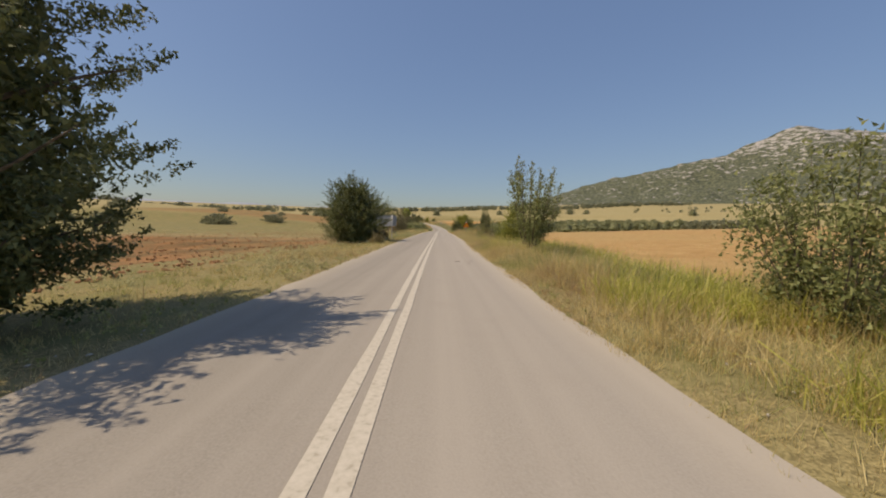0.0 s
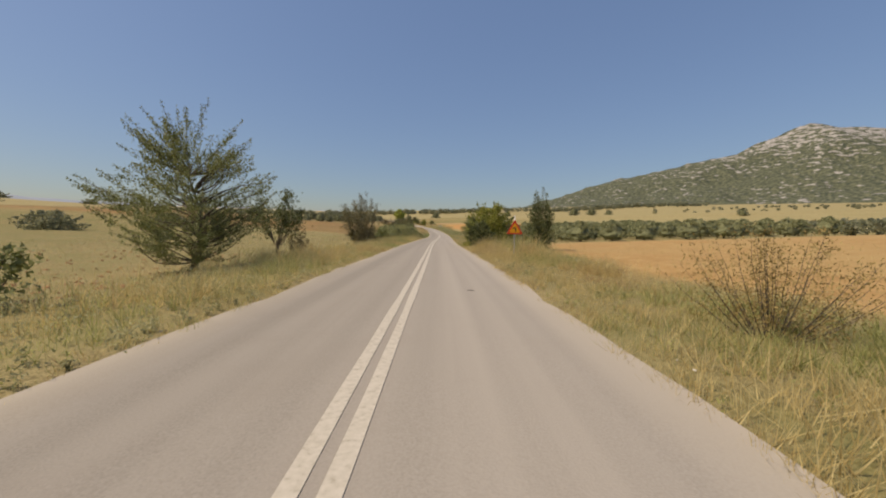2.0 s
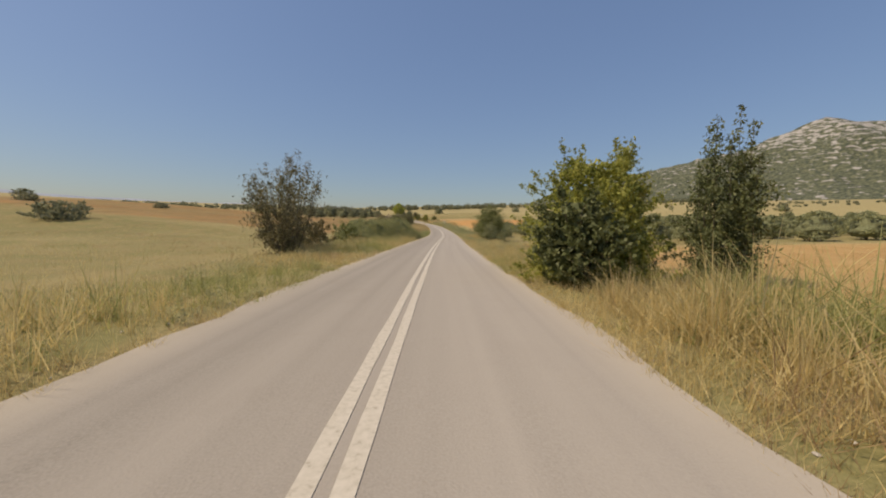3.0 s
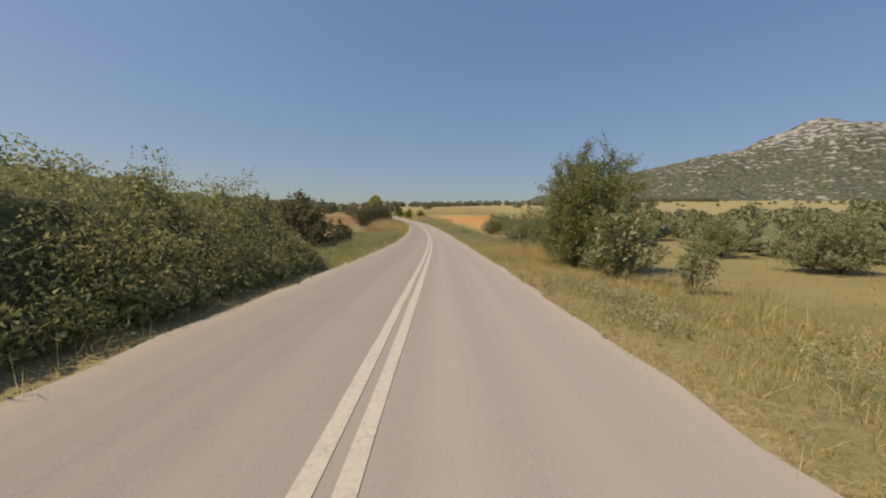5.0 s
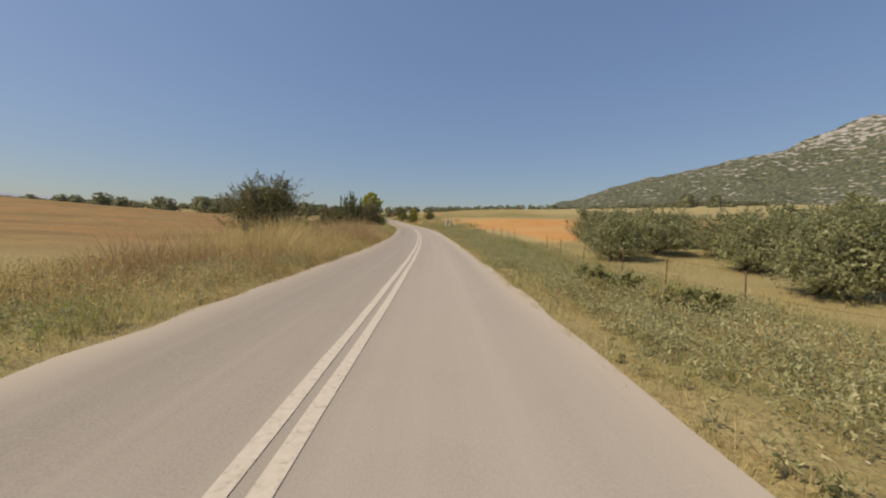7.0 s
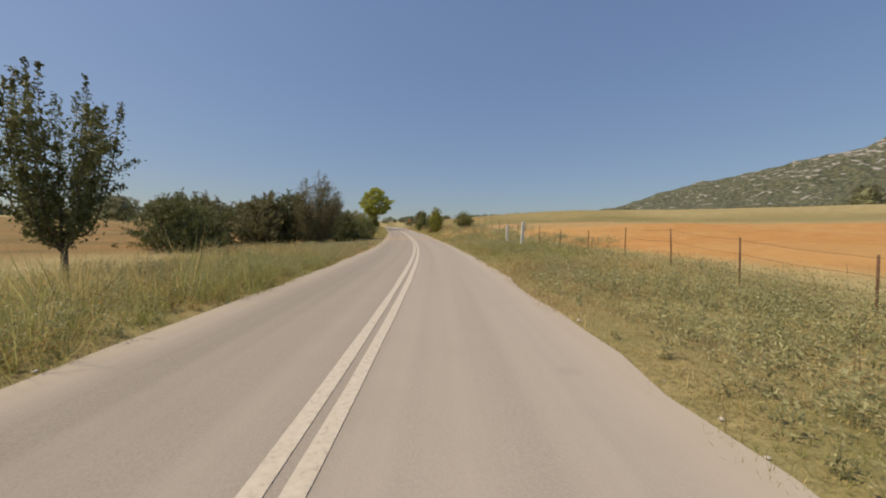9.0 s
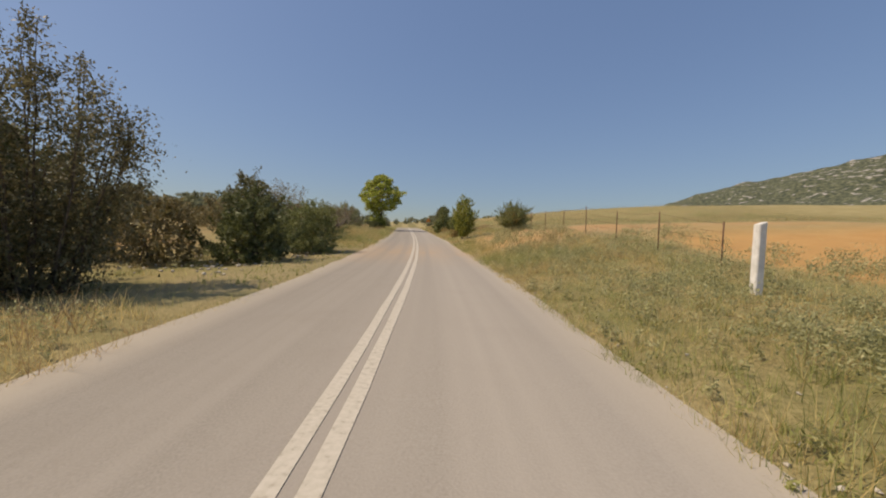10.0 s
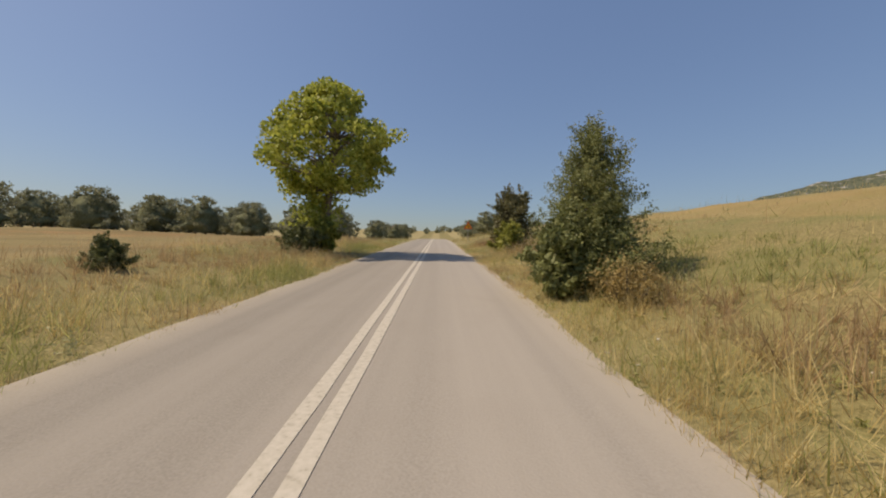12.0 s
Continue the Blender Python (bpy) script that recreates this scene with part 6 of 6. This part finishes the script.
def grow_verges():
    rng = np.random.default_rng(300)
    # short dense grass
    y = rng.uniform(-2, 272, 35000)
    near_lane = rng.random(35000) < 0.64
    d = np.where(near_lane, 2.55 + rng.uniform(0, 1, 35000) ** 1.7 * 5.2, -2.55 - rng.uniform(0, 1, 35000) ** 1.5 * 5.6)
    x = np.interp(y, y_all, x_all) + d
    out = np.repeat(rng.uniform(0.03, 0.13, len(x)), 17)
    x, y = np.repeat(x, 17) + rng.normal(0, 1, 17 * len(x)) * out, np.repeat(y, 17) + rng.normal(0, 1, 17 * len(y)) * out
    d = side_of(x, y)
    ok = np.abs(d) > 2.5
    x, y, d = keep(ok, x, y, d)
    ok = rng.random(len(x)) > verge_bare(x, y, d)
    x, y, d = keep(ok, x, y, d)
    tall = (verge_height(x, y, d) * 0.95 + 0.03) * (0.55 + 0.9 * patchy(x, y, 0.5, 56))
    green, dead = kinds(rng, x, y, d)
    thin = 0.0036 + 0.0008 * np.clip(np.abs(d) - 3.0, 0, 3)
    fine_grass("short_dry_grass", "short straw-coloured grass on the verges", *keep(~green & ~dead, x, y, tall), STRAW, 310, thin[~green & ~dead])
    fine_grass("short_green_grass", "short yellow-green grass on the verges", *keep(green, x, y, tall), BLADE, 311, thin[green])
    fine_grass("short_brown_grass", "short withered brown grass on the verges", *keep(dead, x, y, tall), BROWN, 312, thin[dead])
    # ragged fringe that leans over the asphalt's edge
    count = 36000
    y = rng.uniform(-2, 272, count)
    sg = rng.choice([-1.0, 1.0], count)
    d = sg * (2.74 + rng.uniform(0, 0.4, count) ** 1.2 - 0.1 * (patchy(sg * 3, y, 0.9, 58) > 0.6))
    x = np.interp(y, y_all, x_all) + d
    ok = (rng.random(count) > verge_bare(x, y, d)) & (patchy(x, y, 0.8, 59) + 0.3 * rng.random(count) > 0.42)
    x, y, d = keep(ok, x, y, d)
    tall = 0.05 + 0.2 * patchy(x, y, 0.7, 60) ** 1.5
    old = rng.random(len(x)) < 0.55
    fine_grass("edge_grass", "ragged straw grass along the asphalt's edge", *keep(~old, x, y, tall), STRAW, 315, 0.004)
    fine_grass("edge_stalks", "withered brown grass along the asphalt's edge", *keep(old, x, y, tall), BROWN, 316, 0.004)
    # taller tufts
    x, y, d = verge_points(rng, 12500, -3, 292, 7.5)
    out = np.abs(d) - 2.68
    ok = (rng.random(len(x)) < np.clip(0.1 + out * 0.5, 0, 1) * (1 - 0.55 * band(d, 2.5, 8, 1) * band(y, 128, 175, 4))) & (rng.random(len(x)) > verge_bare(x, y, d)) & ((d > 0) | (d > -8.8) | (y > 95))
    x, y, d = keep(ok, x, y, d)
    tall = verge_height(x, y, d) * 0.95
    green, dead = kinds(rng, x, y, d)
    blades("dry_grass", "straw-yellow dry grass on the verges", *keep(~green & ~dead, x, y, tall), STRAW, 301, 12, 0.0026, 0.28, 0.15)
    blades("green_grass", "yellow-green grass on the verges", *keep(green, x, y, tall * 0.8), BLADE, 302, 12, 0.0028, 0.3, 0.15)
    blades("brown_grass", "dead brown stalks among the grass", *keep(dead, x, y, tall * 1.05), BROWN, 303, 13, 0.0026, 0.35, 0.12)
    # thin grass over the fields' near parts
    y = rng.uniform(-2, 290, 250000)
    d = rng.choice([-1.0, 1.0], 250000) * (8 + rng.uniform(0, 1, 250000) ** 1.3 * 30)
    x = np.interp(y, y_all, x_all) + d
    z4 = zones(x, y)
    ok = rng.random(len(x)) > np.clip(z4[:, 0] * 1.5 + z4[:, 1] * 1.3 + 0.9 * band(d, 4, 20, 1) * band(y, 219, 234, 2), 0, 0.985)
    x, y = keep(ok, x, y)
    mix = patchy(x, y, 6, 70) * 0.7 + patchy(x, y, 1.5, 71) * 0.3 + rng.random(len(x)) * 0.3
    mix = mix + 0.5 * band(side_of(x, y), -60, -5, 2) * band(y, 226, 292, 6)
    pale, dull = mix < 0.6, mix >= 0.75
    tall = 0.12 + 0.3 * patchy(x, y, 2.2, 72)
    fine_grass("field_grass", "thin dry grass over the fields", *keep(pale, x, y, tall), STRAW, 304, 0.0052)
    fine_grass("field_green", "thin green grass over the fields", *keep(~pale & ~dull, x, y, tall), BLADE, 313, 0.0052)
    fine_grass("field_weeds", "thin brown weeds over the fields", *keep(dull, x, y, tall), BROWN, 309, 0.0052)
    # silvery weeds
    x, y, d = verge_points(rng, 11500, -2, 285, 6.5, start=2.8)
    stand = patchy(x, y, 4.2, 61) * 0.7 + patchy(x, y, 1.3, 62) * 0.3
    more = 0.1 * band(d, 2.8, 9, 1) * band(y, 126, 205, 8) + 0.13 * band(d, 2.8, 8, 1) * band(y, 132, 172, 5) + 0.14 * band(d, 3, 7, 1) * band(y, 85, 112, 6) + 0.3 * band(d, -8, -3, 1) * band(y, 176, 205, 6) + 0.06 * band(d, 3, 9, 1) * band(y, 208, 232, 4)
    ok = stand + more > 0.63
    ok &= ~((d < -7.5) & (y < 80)) & (rng.random(len(x)) > 0.8 * band(d, -7, -2.5, 0.7) * band(y, 206.5, 220.5, 1.5))
    x, y, d = keep(ok, x, y, d)
    forbs("weeds", "grey-green leafy weeds on the verges", x, y, rng.uniform(0.2, 0.55, len(x)) * np.clip(0.4 + (np.abs(d) - 2.7) * 0.5, 0.4, 1), WEED, 305, 52, 0.05)
    # rounded mounds of leafier weeds
    heaps = []
    for y0, y1, d0, d1, count in ((222, 232, 4.4, 8.6, 42), (130, 170, 3.55, 5.6, 60), (130, 170, 5.0, 8.0, 25), (168, 204, 3.6, 7.5, 40), (183, 193, 3.9, 8.0, 40), (176, 206, -7.5, -3.6, 60), (188, 205, -6.5, -3.5, 60), (84, 110, 3.4, 7.0, 60), (205, 220, 4.4, 12, 80), (146, 168, 3.0, 6.5, 40), (20, 62, -8, -3.4, 24), (134, 172, 3.3, 8.5, 70), (112, 146, -7.5, -3.0, 50), (208, 222, 3.6, 8.0, 25), (152, 204, -4.6, -3.0, 70)):
        yy, dd = rng.uniform(y0, y1, count), rng.uniform(d0, d1, count)
        heaps.append(np.stack([np.interp(yy, y_all, x_all) + dd, yy, rng.uniform(0.28, 0.6, count)], -1))
    heaps = np.concatenate(heaps)
    hx, hy = (np.repeat(heaps[:, k], 18) + rng.normal(0, 1, 18 * len(heaps)) * np.repeat(heaps[:, 2], 18) * 0.75 for k in (0, 1))
    inside = np.abs(side_of(hx, hy)) > 2.8
    off = np.hypot(hx - np.repeat(heaps[:, 0], 18), hy - np.repeat(heaps[:, 1], 18)) / np.repeat(heaps[:, 2], 18)
    forbs("weed_mounds", "rounded mounds of grey-green leafy weeds", *keep(inside, hx, hy, np.repeat(heaps[:, 2], 18) * np.clip(1.15 - 0.45 * off, 0.25, 1.1)), WEED_GREEN, 314, 30, 0.048)
    # tall weeds that stand thick along the road
    y = rng.uniform(128, 203, 6400)
    far_side = (rng.random(6400) < 0.55) & (y > 145)
    d = np.where(far_side, -2.95 - rng.uniform(0, 1, 6400) ** 1.3 * 5.2, 3.1 + rng.uniform(0, 1, 6400) ** 0.9 * 5.4)
    x = np.interp(y, y_all, x_all) + d
    x, y, d = keep(far_side | (patchy(x, y, 3.3, 77) * 0.7 + patchy(x, y, 1.1, 78) * 0.3 > 0.47), x, y, d)
    mix = patchy(x, y, 3.1, 74) * 0.6 + patchy(x, y, 0.9, 75) * 0.4 - 0.4 * band(d, -9, -2, 0.5) * band(y, 147, 180, 3) + 0.08
    tall = (0.28 + 0.4 * patchy(x, y, 1.6, 76)) * np.clip(0.5 + (np.abs(d) - 2.9) * 0.6, 0.4, 1) * np.where(d > 0, 0.85, 1)
    gold = mix < 0.42
    forbs("golden_weeds", "tall golden dry weeds crowding the road", *keep(gold, x, y, tall), LEAF_DRY, 317, 44, 0.045)
    forbs("tall_weeds", "tall grey-green weeds crowding the road", *keep(~gold, x, y, tall), WEED_GREEN, 318, 44, 0.05)
    # fresh green weeds before the ploughed field
    y = rng.uniform(113, 148, 3600)
    d = -2.8 - rng.uniform(0, 1, 3600) * 6.4
    x = np.interp(y, y_all, x_all) + d
    x, y, d = keep(patchy(x, y, 2.0, 79) > 0.3, x, y, d)
    forbs("fresh_weeds", "fresh green weeds beside the ploughed field", x, y, 0.1 + 0.25 * patchy(x, y, 0.9, 80), HERB, 319, 26, 0.05)
    # low green plants by the asphalt
    x, y, d = verge_points(rng, 5000, -2, 285, 2.2, start=2.6)
    ok = patchy(x, y, 2.2, 65) > 0.58
    x, y = keep(ok, x, y)
    forbs("green_weeds", "low green plants along the asphalt", x, y, rng.uniform(0.06, 0.2, len(x)), BLADE, 306, 18, 0.045)
    # reeds
    y = rng.uniform(-2, 30, 4200)
    d = 3.9 + rng.uniform(0, 1, 4200) ** 1.2 * 4.9
    x = np.interp(y, y_all, x_all) + d
    ok = patchy(x, y, 2.4, 66) + 0.1 * band(d, 5.4, 9, 1) * band(y, 0, 10, 2) + 0.22 * band(y, 14, 32, 3) > 0.64
    x, y = keep(ok, x, y)
    blades("reeds", "tall yellow-green reeds below the verge", x, y, rng.uniform(0.3, 0.95, len(x)), REED, 307, 11, 0.0062, 1.0, 0.2)
    # tall dead stalks standing alone
    x, y, d = verge_points(rng, 420, 2, 270, 5.5, start=4.4)
    x, y, d = keep(~((d < 0) & (y > 196) & (y < 224)) & ~((d > 0) & (y > 218) & (y < 235)), x, y, d)
    blades("dry_stalks", "single tall dead stalks", x, y, rng.uniform(0.4, 0.8, len(x)), BROWN, 308, 3, 0.0035, 0.15, 0.05)


grow_verges()
